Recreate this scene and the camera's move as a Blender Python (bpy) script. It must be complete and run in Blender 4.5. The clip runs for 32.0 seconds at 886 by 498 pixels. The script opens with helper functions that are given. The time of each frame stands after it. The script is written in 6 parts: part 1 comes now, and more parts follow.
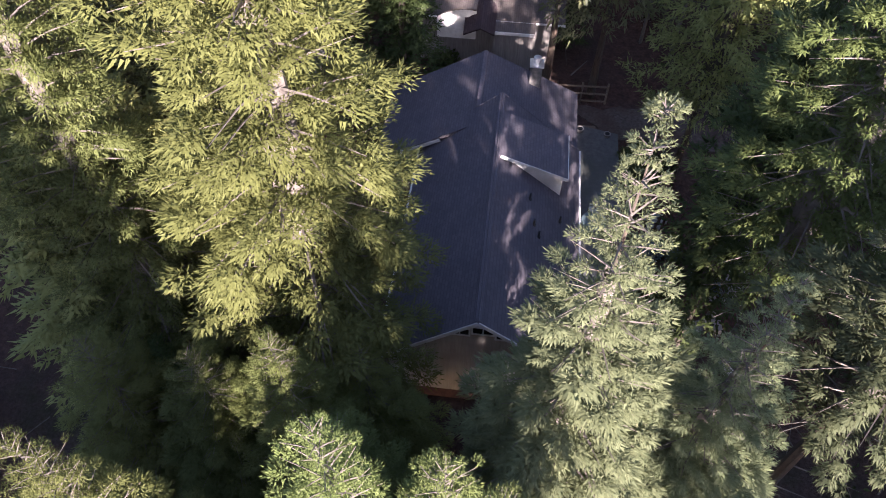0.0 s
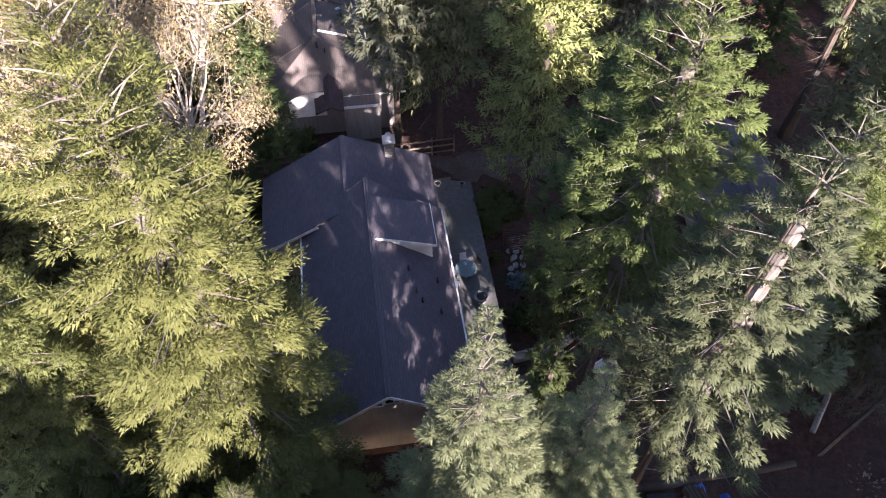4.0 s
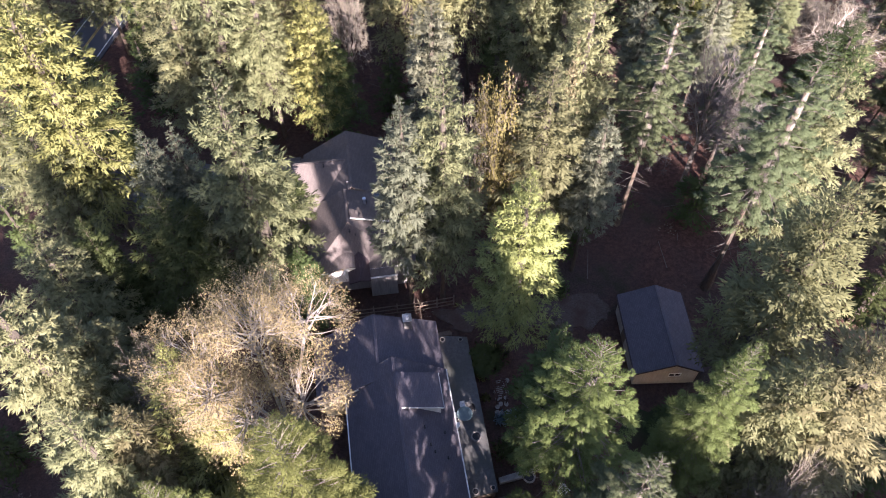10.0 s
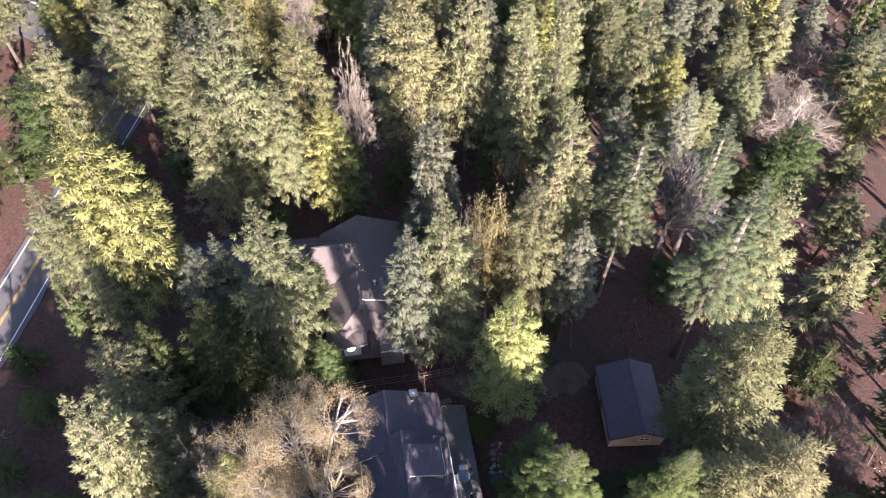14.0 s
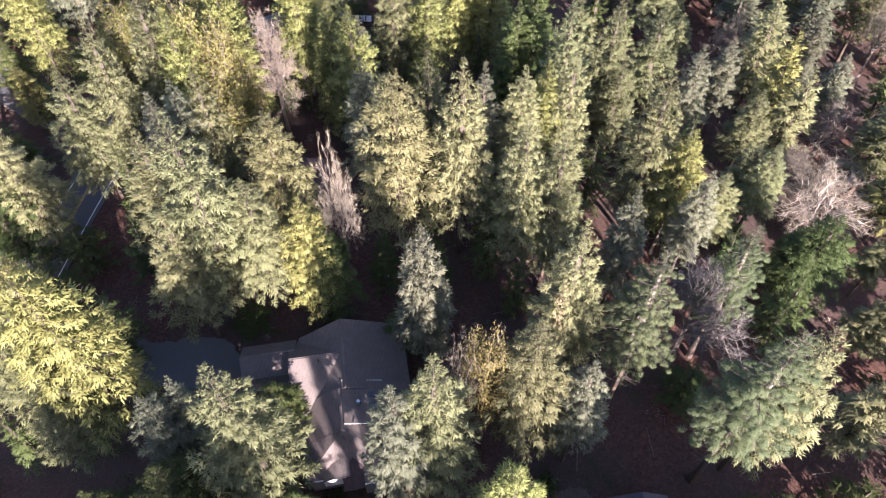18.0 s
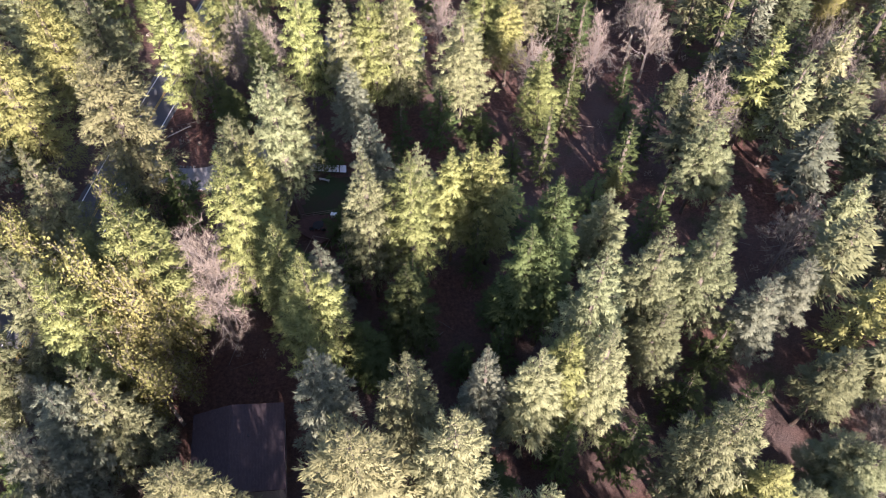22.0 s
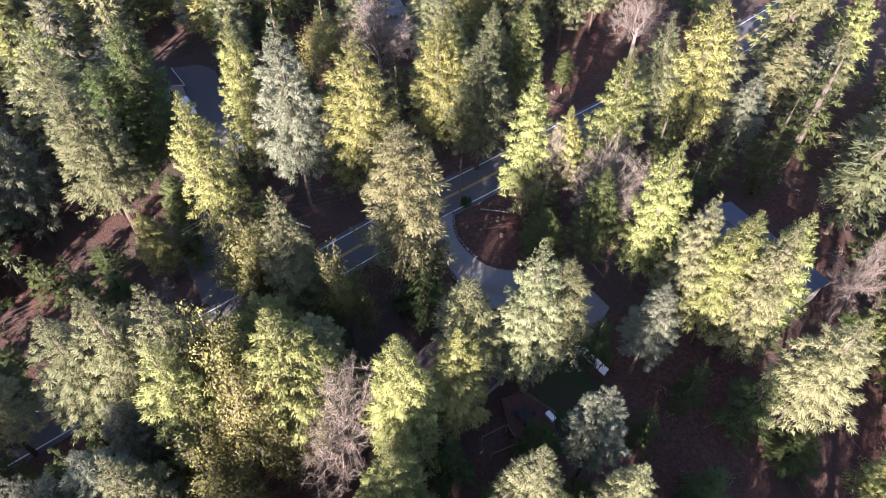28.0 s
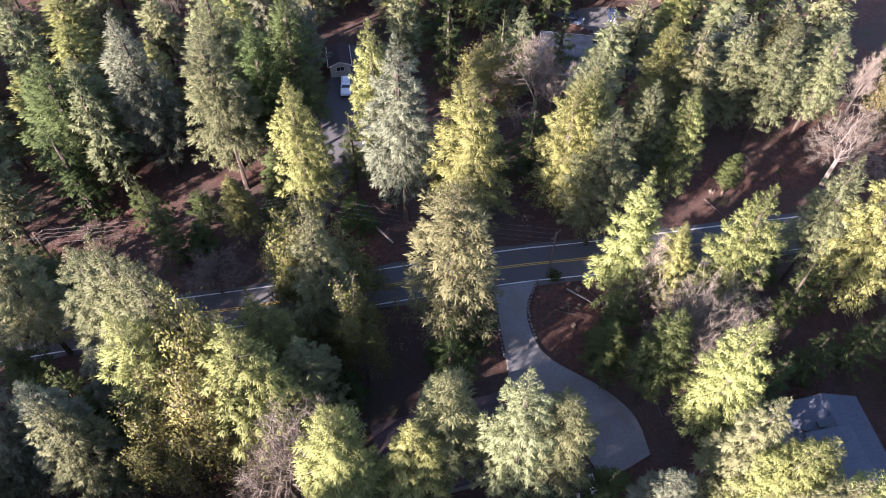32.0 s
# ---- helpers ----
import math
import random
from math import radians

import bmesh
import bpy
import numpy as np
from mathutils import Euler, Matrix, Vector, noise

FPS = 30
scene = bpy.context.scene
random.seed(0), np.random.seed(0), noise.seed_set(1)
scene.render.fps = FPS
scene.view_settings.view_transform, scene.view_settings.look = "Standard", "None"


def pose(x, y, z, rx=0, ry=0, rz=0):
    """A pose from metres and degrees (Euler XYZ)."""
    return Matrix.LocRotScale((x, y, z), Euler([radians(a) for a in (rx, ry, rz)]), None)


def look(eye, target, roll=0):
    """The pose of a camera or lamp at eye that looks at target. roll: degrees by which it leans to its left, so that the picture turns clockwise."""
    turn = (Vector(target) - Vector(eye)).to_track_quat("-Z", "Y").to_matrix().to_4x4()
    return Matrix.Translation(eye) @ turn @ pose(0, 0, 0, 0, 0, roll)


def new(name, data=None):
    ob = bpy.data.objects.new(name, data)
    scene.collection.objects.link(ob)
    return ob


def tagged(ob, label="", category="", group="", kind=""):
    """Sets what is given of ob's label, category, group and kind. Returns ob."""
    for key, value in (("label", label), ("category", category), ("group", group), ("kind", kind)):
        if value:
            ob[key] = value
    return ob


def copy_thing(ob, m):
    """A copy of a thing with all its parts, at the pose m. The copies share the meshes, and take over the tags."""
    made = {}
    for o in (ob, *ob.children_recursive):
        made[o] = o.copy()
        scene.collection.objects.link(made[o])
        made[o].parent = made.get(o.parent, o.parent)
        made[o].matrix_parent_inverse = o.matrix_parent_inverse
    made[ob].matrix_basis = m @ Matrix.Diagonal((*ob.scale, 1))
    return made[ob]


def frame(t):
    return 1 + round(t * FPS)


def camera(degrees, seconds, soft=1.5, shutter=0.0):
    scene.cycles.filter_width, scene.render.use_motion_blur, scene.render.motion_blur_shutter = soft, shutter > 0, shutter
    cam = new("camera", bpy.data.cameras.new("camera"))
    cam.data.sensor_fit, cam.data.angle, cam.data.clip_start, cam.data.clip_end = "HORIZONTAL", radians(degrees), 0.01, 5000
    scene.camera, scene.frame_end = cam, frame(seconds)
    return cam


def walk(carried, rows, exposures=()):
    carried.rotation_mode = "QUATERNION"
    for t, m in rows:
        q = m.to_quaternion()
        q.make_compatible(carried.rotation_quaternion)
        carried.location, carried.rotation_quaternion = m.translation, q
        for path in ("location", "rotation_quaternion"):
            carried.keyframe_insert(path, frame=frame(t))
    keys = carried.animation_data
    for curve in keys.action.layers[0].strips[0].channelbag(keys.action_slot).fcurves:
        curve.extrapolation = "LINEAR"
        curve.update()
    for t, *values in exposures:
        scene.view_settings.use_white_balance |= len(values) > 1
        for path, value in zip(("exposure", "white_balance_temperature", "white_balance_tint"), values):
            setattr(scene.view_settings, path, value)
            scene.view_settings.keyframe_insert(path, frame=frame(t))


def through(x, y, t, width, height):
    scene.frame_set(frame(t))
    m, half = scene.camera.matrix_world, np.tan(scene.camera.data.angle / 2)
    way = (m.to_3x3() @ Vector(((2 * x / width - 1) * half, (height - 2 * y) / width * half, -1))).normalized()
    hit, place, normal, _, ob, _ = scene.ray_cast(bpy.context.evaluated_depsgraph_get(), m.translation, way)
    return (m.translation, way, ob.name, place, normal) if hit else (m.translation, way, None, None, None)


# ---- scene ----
cam = camera(65.36, 32.0, soft=1.0)
ROWS = [
    (0, 0.847, 0.550, 34.736, 38.071, -0.183, 3.328),
    (0.5, 0.869, 0.446, 34.713, 38.096, -0.149, -2.983),
    (1, 0.865, 0.422, 34.736, 38.022, -0.056, -7.142),
    (1.5, 0.835, 0.417, 34.807, 37.951, -0.001, -9.742),
    (2, 0.764, 0.369, 35.019, 37.832, -0.065, -11.391),
    (2.5, 0.769, 0.428, 36.006, 37.753, -0.070, -11.681),
    (3, 0.861, 0.623, 37.853, 37.708, 0.020, -11.818),
    (3.5, 0.956, 0.743, 39.892, 37.742, 0.017, -11.966),
    (4, 1.010, 0.781, 41.825, 37.692, 0.045, -12.099),
    (4.5, 1.016, 0.818, 43.721, 37.740, 0.001, -12.096),
    (6.5, 1.023, 0.758, 51.532, 37.893, 0.120, -12.394),
    (7, 0.862, 0.861, 53.570, 37.858, 0.027, -12.524),
    (7.5, 0.644, 0.985, 55.631, 37.827, -0.063, -12.624),
    (8, 0.455, 1.089, 57.618, 37.691, -0.050, -12.824),
    (8.5, 0.364, 1.169, 59.548, 37.718, -0.057, -12.873),
    (9, 0.307, 1.143, 61.475, 37.798, -0.007, -12.926),
    (9.5, 0.229, 1.078, 63.385, 37.816, -0.008, -12.913),
    (10, 0.161, 1.047, 65.385, 37.858, 0.055, -12.961),
    (10.5, 0.131, 1.051, 67.430, 37.888, 0.068, -12.908),
    (11, 0.113, 1.080, 69.410, 37.802, 0.103, -12.904),
    (11.5, 0.089, 1.086, 71.457, 37.824, 0.141, -12.951),
    (12, 0.052, 1.026, 73.595, 37.831, 0.147, -12.984),
    (12.5, 0.019, 0.976, 75.783, 37.790, 0.109, -12.992),
    (13, -0.052, 1.037, 77.812, 37.787, 0.041, -13.038),
    (13.5, -0.056, 1.376, 79.277, 37.991, 0.010, -13.165),
    (15.5, 0.917, 4.903, 80.498, 37.734, -0.003, -13.272),
    (16, 1.431, 6.555, 80.570, 37.877, 0.030, -13.302),
    (16.5, 2.067, 8.713, 80.585, 37.938, 0.034, -13.321),
    (17, 2.782, 11.241, 80.671, 37.865, -0.017, -13.302),
    (17.5, 3.651, 14.242, 80.814, 37.899, 0.026, -13.385),
    (18, 4.564, 17.530, 81.016, 37.848, 0.036, -13.415),
    (18.5, 5.501, 21.032, 81.273, 37.746, -0.041, -13.395),
    (19, 6.574, 24.997, 81.546, 37.876, -0.101, -13.384),
    (19.5, 7.739, 29.357, 81.725, 37.709, -0.081, -13.435),
    (20, 9.022, 34.152, 81.756, 37.730, -0.020, -13.555),
    (20.5, 10.464, 39.453, 81.713, 37.860, -0.026, -13.565),
    (21, 11.949, 44.973, 81.743, 37.627, -0.051, -13.572),
    (21.5, 13.601, 51.052, 81.727, 37.674, -0.049, -13.593),
    (22, 15.234, 57.231, 81.596, 37.768, -0.067, -13.562),
    (22.5, 16.654, 62.516, 81.443, 38.168, -0.042, -12.724),
    (23, 17.547, 66.010, 81.506, 37.835, -0.005, -10.792),
    (23.5, 18.218, 68.569, 81.576, 37.788, 0.016, -7.503),
    (24, 18.852, 70.908, 81.603, 37.671, 0.113, -4.372),
    (24.5, 19.535, 73.503, 81.597, 37.827, 0.119, 1.077),
    (25, 20.156, 75.995, 81.592, 37.829, 0.116, 6.304),
    (25.5, 20.694, 78.316, 81.543, 37.704, 0.090, 10.687),
    (26, 21.310, 80.856, 81.409, 37.915, -0.044, 16.736),
    (26.5, 21.982, 83.212, 81.347, 37.804, 0.035, 21.204),
    (28.5, 25.073, 93.673, 80.992, 37.852, -0.024, 37.520),
    (29, 25.739, 96.100, 80.922, 37.853, -0.136, 40.971),
    (29.5, 26.346, 98.413, 80.874, 37.768, -0.019, 43.813),
    (30, 26.937, 100.878, 80.798, 37.857, -0.185, 47.564),
    (30.5, 27.527, 103.238, 80.772, 37.766, -0.007, 50.460),
    (31, 28.145, 105.689, 80.746, 37.768, 0.122, 53.798),
    (31.5, 28.773, 108.216, 80.723, 37.786, -0.047, 57.691),
    (32, 29.330, 110.530, 80.704, 37.732, 0.113, 60.209),
]
EXPOSURE = [(0.0, 2.88, 6040, 31)]
walk(cam, [(t, pose(x, y, z, rx, ry, rz)) for t, x, y, z, rx, ry, rz in ROWS], EXPOSURE)

# ---- light ----
SUN_AZ, SUN_EL = 170.0, 19.0
world = bpy.data.worlds.new("sky")
scene.world = world
world.use_nodes = True
wn = world.node_tree
sky = wn.nodes.new("ShaderNodeTexSky")
sky.sky_type = "NISHITA"
sky.sun_disc = False
sky.sun_elevation = radians(SUN_EL)
sky.sun_rotation = radians(SUN_AZ)
wn.links.new(sky.outputs[0], wn.nodes["Background"].inputs[0])
wn.nodes["Background"].inputs[1].default_value = 0.068
sun_data = bpy.data.lights.new("sun", "SUN")
sun_data.energy, sun_data.angle, sun_data.color = 5.0, radians(0.53), (1.0, 0.900, 0.765)
sun = new("sun", sun_data)
sun.matrix_world = look((300 * math.sin(radians(SUN_AZ)), 300 * math.cos(radians(SUN_AZ)), 300 * math.tan(radians(SUN_EL))), (0, 0, 0))


# ---- materials ----
def material(name, rough=0.8, metal=0.0, spec=0.3):
    m = bpy.data.materials.new(name)
    m.use_nodes = True
    p = m.node_tree.nodes["Principled BSDF"]
    p.inputs["Roughness"].default_value = rough
    p.inputs["Metallic"].default_value = metal
    p.inputs["Specular IOR Level"].default_value = spec
    return m, m.node_tree, p


def ramp(nt, fac, stops):
    r = nt.nodes.new("ShaderNodeValToRGB")
    while len(r.color_ramp.elements) < len(stops):
        r.color_ramp.elements.new(0.5)
    for e, (at, c) in zip(r.color_ramp.elements, stops):
        e.position, e.color = at, (*c, 1)
    nt.links.new(fac, r.inputs[0])
    return r.outputs[0]


def noise_tex(nt, scale, detail=4.0, rough=0.6, stretch=None, coord="Object"):
    tc = nt.nodes.new("ShaderNodeTexCoord")
    n = nt.nodes.new("ShaderNodeTexNoise")
    n.inputs["Scale"].default_value = scale
    n.inputs["Detail"].default_value = detail
    n.inputs["Roughness"].default_value = rough
    out = tc.outputs[coord]
    if stretch:
        mp = nt.nodes.new("ShaderNodeMapping")
        mp.inputs["Scale"].default_value = stretch
        nt.links.new(out, mp.inputs[0])
        out = mp.outputs[0]
    nt.links.new(out, n.inputs["Vector"])
    return n.outputs[0]


def mixed(nt, a, b, fac, kind="MIX"):
    m = nt.nodes.new("ShaderNodeMix")
    m.data_type, m.blend_type = "RGBA", kind
    for sock, v in ((m.inputs[0], fac), (m.inputs[6], a), (m.inputs[7], b)):
        if hasattr(v, "node"):
            nt.links.new(v, sock)
        else:
            sock.default_value = v if isinstance(v, float) else (*v, 1)
    return m.outputs[2]


def bumped(nt, p, height, strength=0.4, distance=0.05):
    b = nt.nodes.new("ShaderNodeBump")
    b.inputs["Strength"].default_value = strength
    b.inputs["Distance"].default_value = distance
    nt.links.new(height, b.inputs["Height"])
    nt.links.new(b.outputs[0], p.inputs["Normal"])


def surface(name, dark, light, scale=3.0, rough=0.85, big=None, big_scale=0.25, bump=0.3, metal=0.0, stretch=None, spec=0.3):
    """A plain surface with fine grain, and large stains towards the colour big."""
    m, nt, p = material(name, rough, metal, spec)
    n = noise_tex(nt, scale, 6.0, 0.65, stretch)
    c = ramp(nt, n, [(0.3, dark), (0.7, light)])
    if big:
        n2 = noise_tex(nt, big_scale, 3.0, 0.5)
        c = mixed(nt, c, big, ramp(nt, n2, [(0.42, (0, 0, 0)), (0.68, (1, 1, 1))]))
    nt.links.new(c, p.inputs["Base Color"])
    if bump:
        bumped(nt, p, n, bump)
    return m


def leafy(name, a, b, c, through=0.3, rough=0.6):
    """Foliage: each spray and each plant a little different between a, b and c."""
    m, nt, p = material(name, rough, 0.0, 0.1)
    g = nt.nodes.new("ShaderNodeNewGeometry")
    o = nt.nodes.new("ShaderNodeObjectInfo")
    col = ramp(nt, g.outputs["Random Per Island"], [(0.0, tuple(0.3 * p + 0.7 * q for p, q in zip(a, b))), (0.5, b), (1.0, tuple(0.7 * p + 0.3 * q for p, q in zip(b, c)))])
    h = nt.nodes.new("ShaderNodeHueSaturation")
    mr = nt.nodes.new("ShaderNodeMapRange")
    mr.inputs[3].default_value, mr.inputs[4].default_value = 0.488, 0.525
    nt.links.new(o.outputs["Random"], mr.inputs[0])
    nt.links.new(mr.outputs[0], h.inputs["Hue"])
    mv = nt.nodes.new("ShaderNodeMapRange")
    mv.inputs[3].default_value, mv.inputs[4].default_value = 0.78, 1.25
    mul = nt.nodes.new("ShaderNodeMath")
    mul.operation = "FRACT"
    m7 = nt.nodes.new("ShaderNodeMath")
    m7.operation = "MULTIPLY"
    m7.inputs[1].default_value = 7.31
    nt.links.new(o.outputs["Random"], m7.inputs[0])
    nt.links.new(m7.outputs[0], mul.inputs[0])
    nt.links.new(mul.outputs[0], mv.inputs[0])
    nt.links.new(mv.outputs[0], h.inputs["Value"])
    nt.links.new(col, h.inputs["Color"])
    nt.links.new(h.outputs[0], p.inputs["Base Color"])
    t = nt.nodes.new("ShaderNodeBsdfTranslucent")
    nt.links.new(h.outputs[0], t.inputs[0])
    mx = nt.nodes.new("ShaderNodeMixShader")
    mx.inputs[0].default_value = through
    nt.links.new(p.outputs[0], mx.inputs[1])
    nt.links.new(t.outputs[0], mx.inputs[2])
    out = mx.outputs[0]
    nt.links.new(out, nt.nodes["Material Output"].inputs[0])
    return m


FIR = leafy("fir needles", (0.065, 0.071, 0.036), (0.136, 0.142, 0.069), (0.212, 0.210, 0.105))
BLUE = leafy("grey green fir needles", (0.069, 0.076, 0.050), (0.119, 0.125, 0.081), (0.174, 0.176, 0.116))
CEDAR = leafy("cedar sprays", (0.092, 0.099, 0.037), (0.182, 0.187, 0.063), (0.264, 0.259, 0.096))
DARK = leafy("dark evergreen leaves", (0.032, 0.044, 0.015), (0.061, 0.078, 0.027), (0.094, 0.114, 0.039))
PINE = leafy("pine needles", (0.087, 0.088, 0.042), (0.147, 0.142, 0.067), (0.208, 0.194, 0.099))
OLIVE = leafy("olive brown needles", (0.070, 0.068, 0.032), (0.125, 0.116, 0.057), (0.171, 0.151, 0.079))
PALE = leafy("bleached needles", (0.15, 0.13, 0.075), (0.24, 0.20, 0.12), (0.32, 0.27, 0.18))
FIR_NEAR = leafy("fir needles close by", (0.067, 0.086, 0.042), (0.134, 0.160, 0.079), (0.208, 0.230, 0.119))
# near fir needles toned down, so the colour holds the crowns' shade
FIR_SHADE = leafy("fir needles darkened as in shade", (0.037, 0.047, 0.024), (0.076, 0.091, 0.045), (0.120, 0.133, 0.069))
CEDAR_NEAR = leafy("cedar sprays close by", (0.055, 0.065, 0.021), (0.105, 0.120, 0.037), (0.143, 0.158, 0.053))
TAN = leafy("dry tan leaves", (0.170, 0.136, 0.066), (0.249, 0.204, 0.102), (0.318, 0.265, 0.142), 0.33, 0.7)
TANTWIG = leafy("tan oak twigs", (0.152, 0.121, 0.076), (0.225, 0.184, 0.119), (0.304, 0.256, 0.172), 0.0, 0.85)
PALELIMB = surface("pale grey oak limbs", (0.13, 0.118, 0.10), (0.25, 0.228, 0.20), 3.0, 0.95, bump=0.4)
OAKLEAF = leafy("yellowing oak leaves", (0.081, 0.076, 0.026), (0.144, 0.132, 0.044), (0.218, 0.188, 0.068))
TWIG = leafy("bare twigs", (0.098, 0.080, 0.062), (0.150, 0.125, 0.098), (0.215, 0.182, 0.146), 0.0, 0.85)
GREYTWIG = leafy("grey twigs", (0.075, 0.068, 0.066), (0.115, 0.105, 0.102), (0.165, 0.152, 0.145), 0.0, 0.85)
BLUEGREY = leafy("blue grey garden leaves", (0.06, 0.09, 0.09), (0.11, 0.15, 0.16), (0.18, 0.23, 0.24))
TWIGBARK = surface("dull twigs", (0.035, 0.029, 0.022), (0.085, 0.071, 0.056), 3.0, 0.95, bump=0.3)
BARK = surface("bark", (0.040, 0.028, 0.021), (0.105, 0.075, 0.054), 4.0, 0.95, (0.065, 0.06, 0.05), 0.6, 0.8, stretch=(3, 3, 0.5))
LIMB = surface("grey limbs", (0.075, 0.064, 0.055), (0.15, 0.13, 0.112), 3.0, 0.95, bump=0.4)
WHITEBARK = surface("pale bark", (0.22, 0.19, 0.165), (0.40, 0.355, 0.31), 3.0, 0.9, bump=0.4)


def ground_material():
    m, nt, p = material("forest floor", 1.0, 0.0, 0.05)
    a = ramp(nt, noise_tex(nt, 2.2, 8.0, 0.75), [(0.3, (0.036, 0.023, 0.019)), (0.52, (0.090, 0.050, 0.039)), (0.72, (0.155, 0.086, 0.064))])
    patch = ramp(nt, noise_tex(nt, 0.055, 4.0, 0.6), [(0.40, (0, 0, 0)), (0.62, (1, 1, 1))])
    b = ramp(nt, noise_tex(nt, 5.0, 6.0, 0.7), [(0.3, (0.042, 0.030, 0.026)), (0.7, (0.100, 0.076, 0.066))])
    c = mixed(nt, a, b, patch)
    moss = ramp(nt, noise_tex(nt, 0.11, 5.0, 0.65), [(0.58, (0, 0, 0)), (0.70, (0.7, 0.7, 0.7))])
    c = mixed(nt, c, (0.035, 0.045, 0.018), moss)
    nt.links.new(c, p.inputs["Base Color"])
    bumped(nt, p, noise_tex(nt, 3.5, 8.0, 0.8), 0.9, 0.2)
    return m


def shingles(name, dark, light, row=0.16, along=0):
    """Roof shingles: courses across the slope, tabs of uneven shade, streaked."""
    m, nt, p = material(name, 0.9, 0.0, 0.2)
    tc = nt.nodes.new("ShaderNodeTexCoord")
    br = nt.nodes.new("ShaderNodeTexBrick")
    br.inputs["Scale"].default_value = 1.0
    br.inputs["Brick Width"].default_value = 0.33
    br.inputs["Row Height"].default_value = row
    br.inputs["Mortar Size"].default_value = 0.012
    br.inputs["Color1"].default_value = (*dark, 1)
    br.inputs["Color2"].default_value = (*light, 1)
    br.inputs["Mortar"].default_value = (dark[0] * 0.8, dark[1] * 0.8, dark[2] * 0.8, 1)
    mp = nt.nodes.new("ShaderNodeMapping")
    mp.inputs["Rotation"].default_value = (0, 0, radians(90 - along))
    nt.links.new(tc.outputs["Object"], mp.inputs[0])
    nt.links.new(mp.outputs[0], br.inputs["Vector"])
    n = ramp(nt, noise_tex(nt, 0.7, 6.0, 0.7), [(0.25, (0.86, 0.86, 0.86)), (0.75, (1.1, 1.1, 1.1))])
    c = mixed(nt, br.outputs[0], n, 1.0, "MULTIPLY")
    nt.links.new(c, p.inputs["Base Color"])
    bumped(nt, p, br.outputs["Fac"], -0.25, 0.01)
    return m


GROUND = ground_material()
ASPHALT = surface("worn asphalt", (0.055, 0.056, 0.060), (0.105, 0.105, 0.108), 6.0, 0.9, (0.085, 0.08, 0.075), 0.35, 0.2)
DRIVE = surface("pale concrete drive", (0.13, 0.13, 0.135), (0.20, 0.20, 0.20), 3.0, 0.9, (0.15, 0.14, 0.125), 0.3, 0.2)
GRAVEL = surface("trodden gravel", (0.055, 0.042, 0.034), (0.135, 0.108, 0.092), 5.0, 1.0, (0.075, 0.044, 0.032), 0.4, 0.5)
CONCRETE = surface("grey weathered deck boards", (0.075, 0.075, 0.075), (0.13, 0.13, 0.125), 4.0, 0.9, (0.08, 0.085, 0.075), 0.4, 0.2)
WHITELINE = surface("white road paint", (0.45, 0.45, 0.44), (0.72, 0.72, 0.70), 5.0, 0.8, bump=0.0)
YELLOW = surface("yellow road paint", (0.40, 0.26, 0.06), (0.55, 0.36, 0.09), 5.0, 0.8, bump=0.0)
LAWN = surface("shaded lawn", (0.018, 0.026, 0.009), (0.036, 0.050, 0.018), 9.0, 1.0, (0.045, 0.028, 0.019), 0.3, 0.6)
ROOF_A = shingles("charcoal shingles", (0.094, 0.085, 0.098), (0.114, 0.104, 0.118))
ROOF_B = shingles("brown grey shingles", (0.106, 0.090, 0.082), (0.127, 0.108, 0.098))
ROOF_C = shingles("slate blue shingles", (0.080, 0.090, 0.112), (0.096, 0.107, 0.130))
ROOF_D = shingles("dark brown shingles", (0.056, 0.041, 0.043), (0.071, 0.053, 0.055))
ROOF_E = surface("weathered grey roofing", (0.11, 0.105, 0.105), (0.19, 0.18, 0.175), 1.2, 0.9, (0.09, 0.08, 0.07), 0.4, 0.3, stretch=(0.4, 3, 1))
SIDING = surface("tan board siding", (0.34, 0.295, 0.245), (0.46, 0.405, 0.345), 3.0, 0.85, (0.30, 0.26, 0.215), 0.5, 0.3, stretch=(4, 4, 0.25))
SIDING_GREY = surface("grey board siding", (0.15, 0.14, 0.13), (0.25, 0.235, 0.22), 3.0, 0.85, bump=0.3, stretch=(4, 4, 0.25))
TRIM = surface("white painted trim", (0.62, 0.61, 0.58), (0.80, 0.79, 0.76), 4.0, 0.6, (0.55, 0.53, 0.49), 0.8, 0.1)
WOOD = surface("weathered wood", (0.085, 0.062, 0.045), (0.20, 0.150, 0.112), 3.0, 0.9, bump=0.4, stretch=(6, 1, 6))
REDWOOD = surface("red stained wood", (0.050, 0.026, 0.021), (0.105, 0.052, 0.040), 3.0, 0.85, bump=0.3)
STONE = surface("garden stone", (0.10, 0.095, 0.088), (0.22, 0.21, 0.195), 3.0, 0.95, bump=0.6)
PAVER = surface("flagstone", (0.17, 0.155, 0.14), (0.30, 0.28, 0.255), 2.0, 0.9, bump=0.4)
METAL = surface("galvanised metal", (0.42, 0.43, 0.44), (0.62, 0.63, 0.64), 6.0, 0.35, bump=0.05, metal=0.8)
BLACK = surface("black plastic", (0.012, 0.012, 0.013), (0.03, 0.03, 0.032), 5.0, 0.6, bump=0.05)
WHITE = surface("white paint", (0.66, 0.67, 0.68), (0.80, 0.80, 0.80), 3.0, 0.4, bump=0.0)
CARWHITE = surface("white car paint", (0.70, 0.71, 0.72), (0.80, 0.80, 0.80), 1.0, 0.25, bump=0.0, spec=0.6)
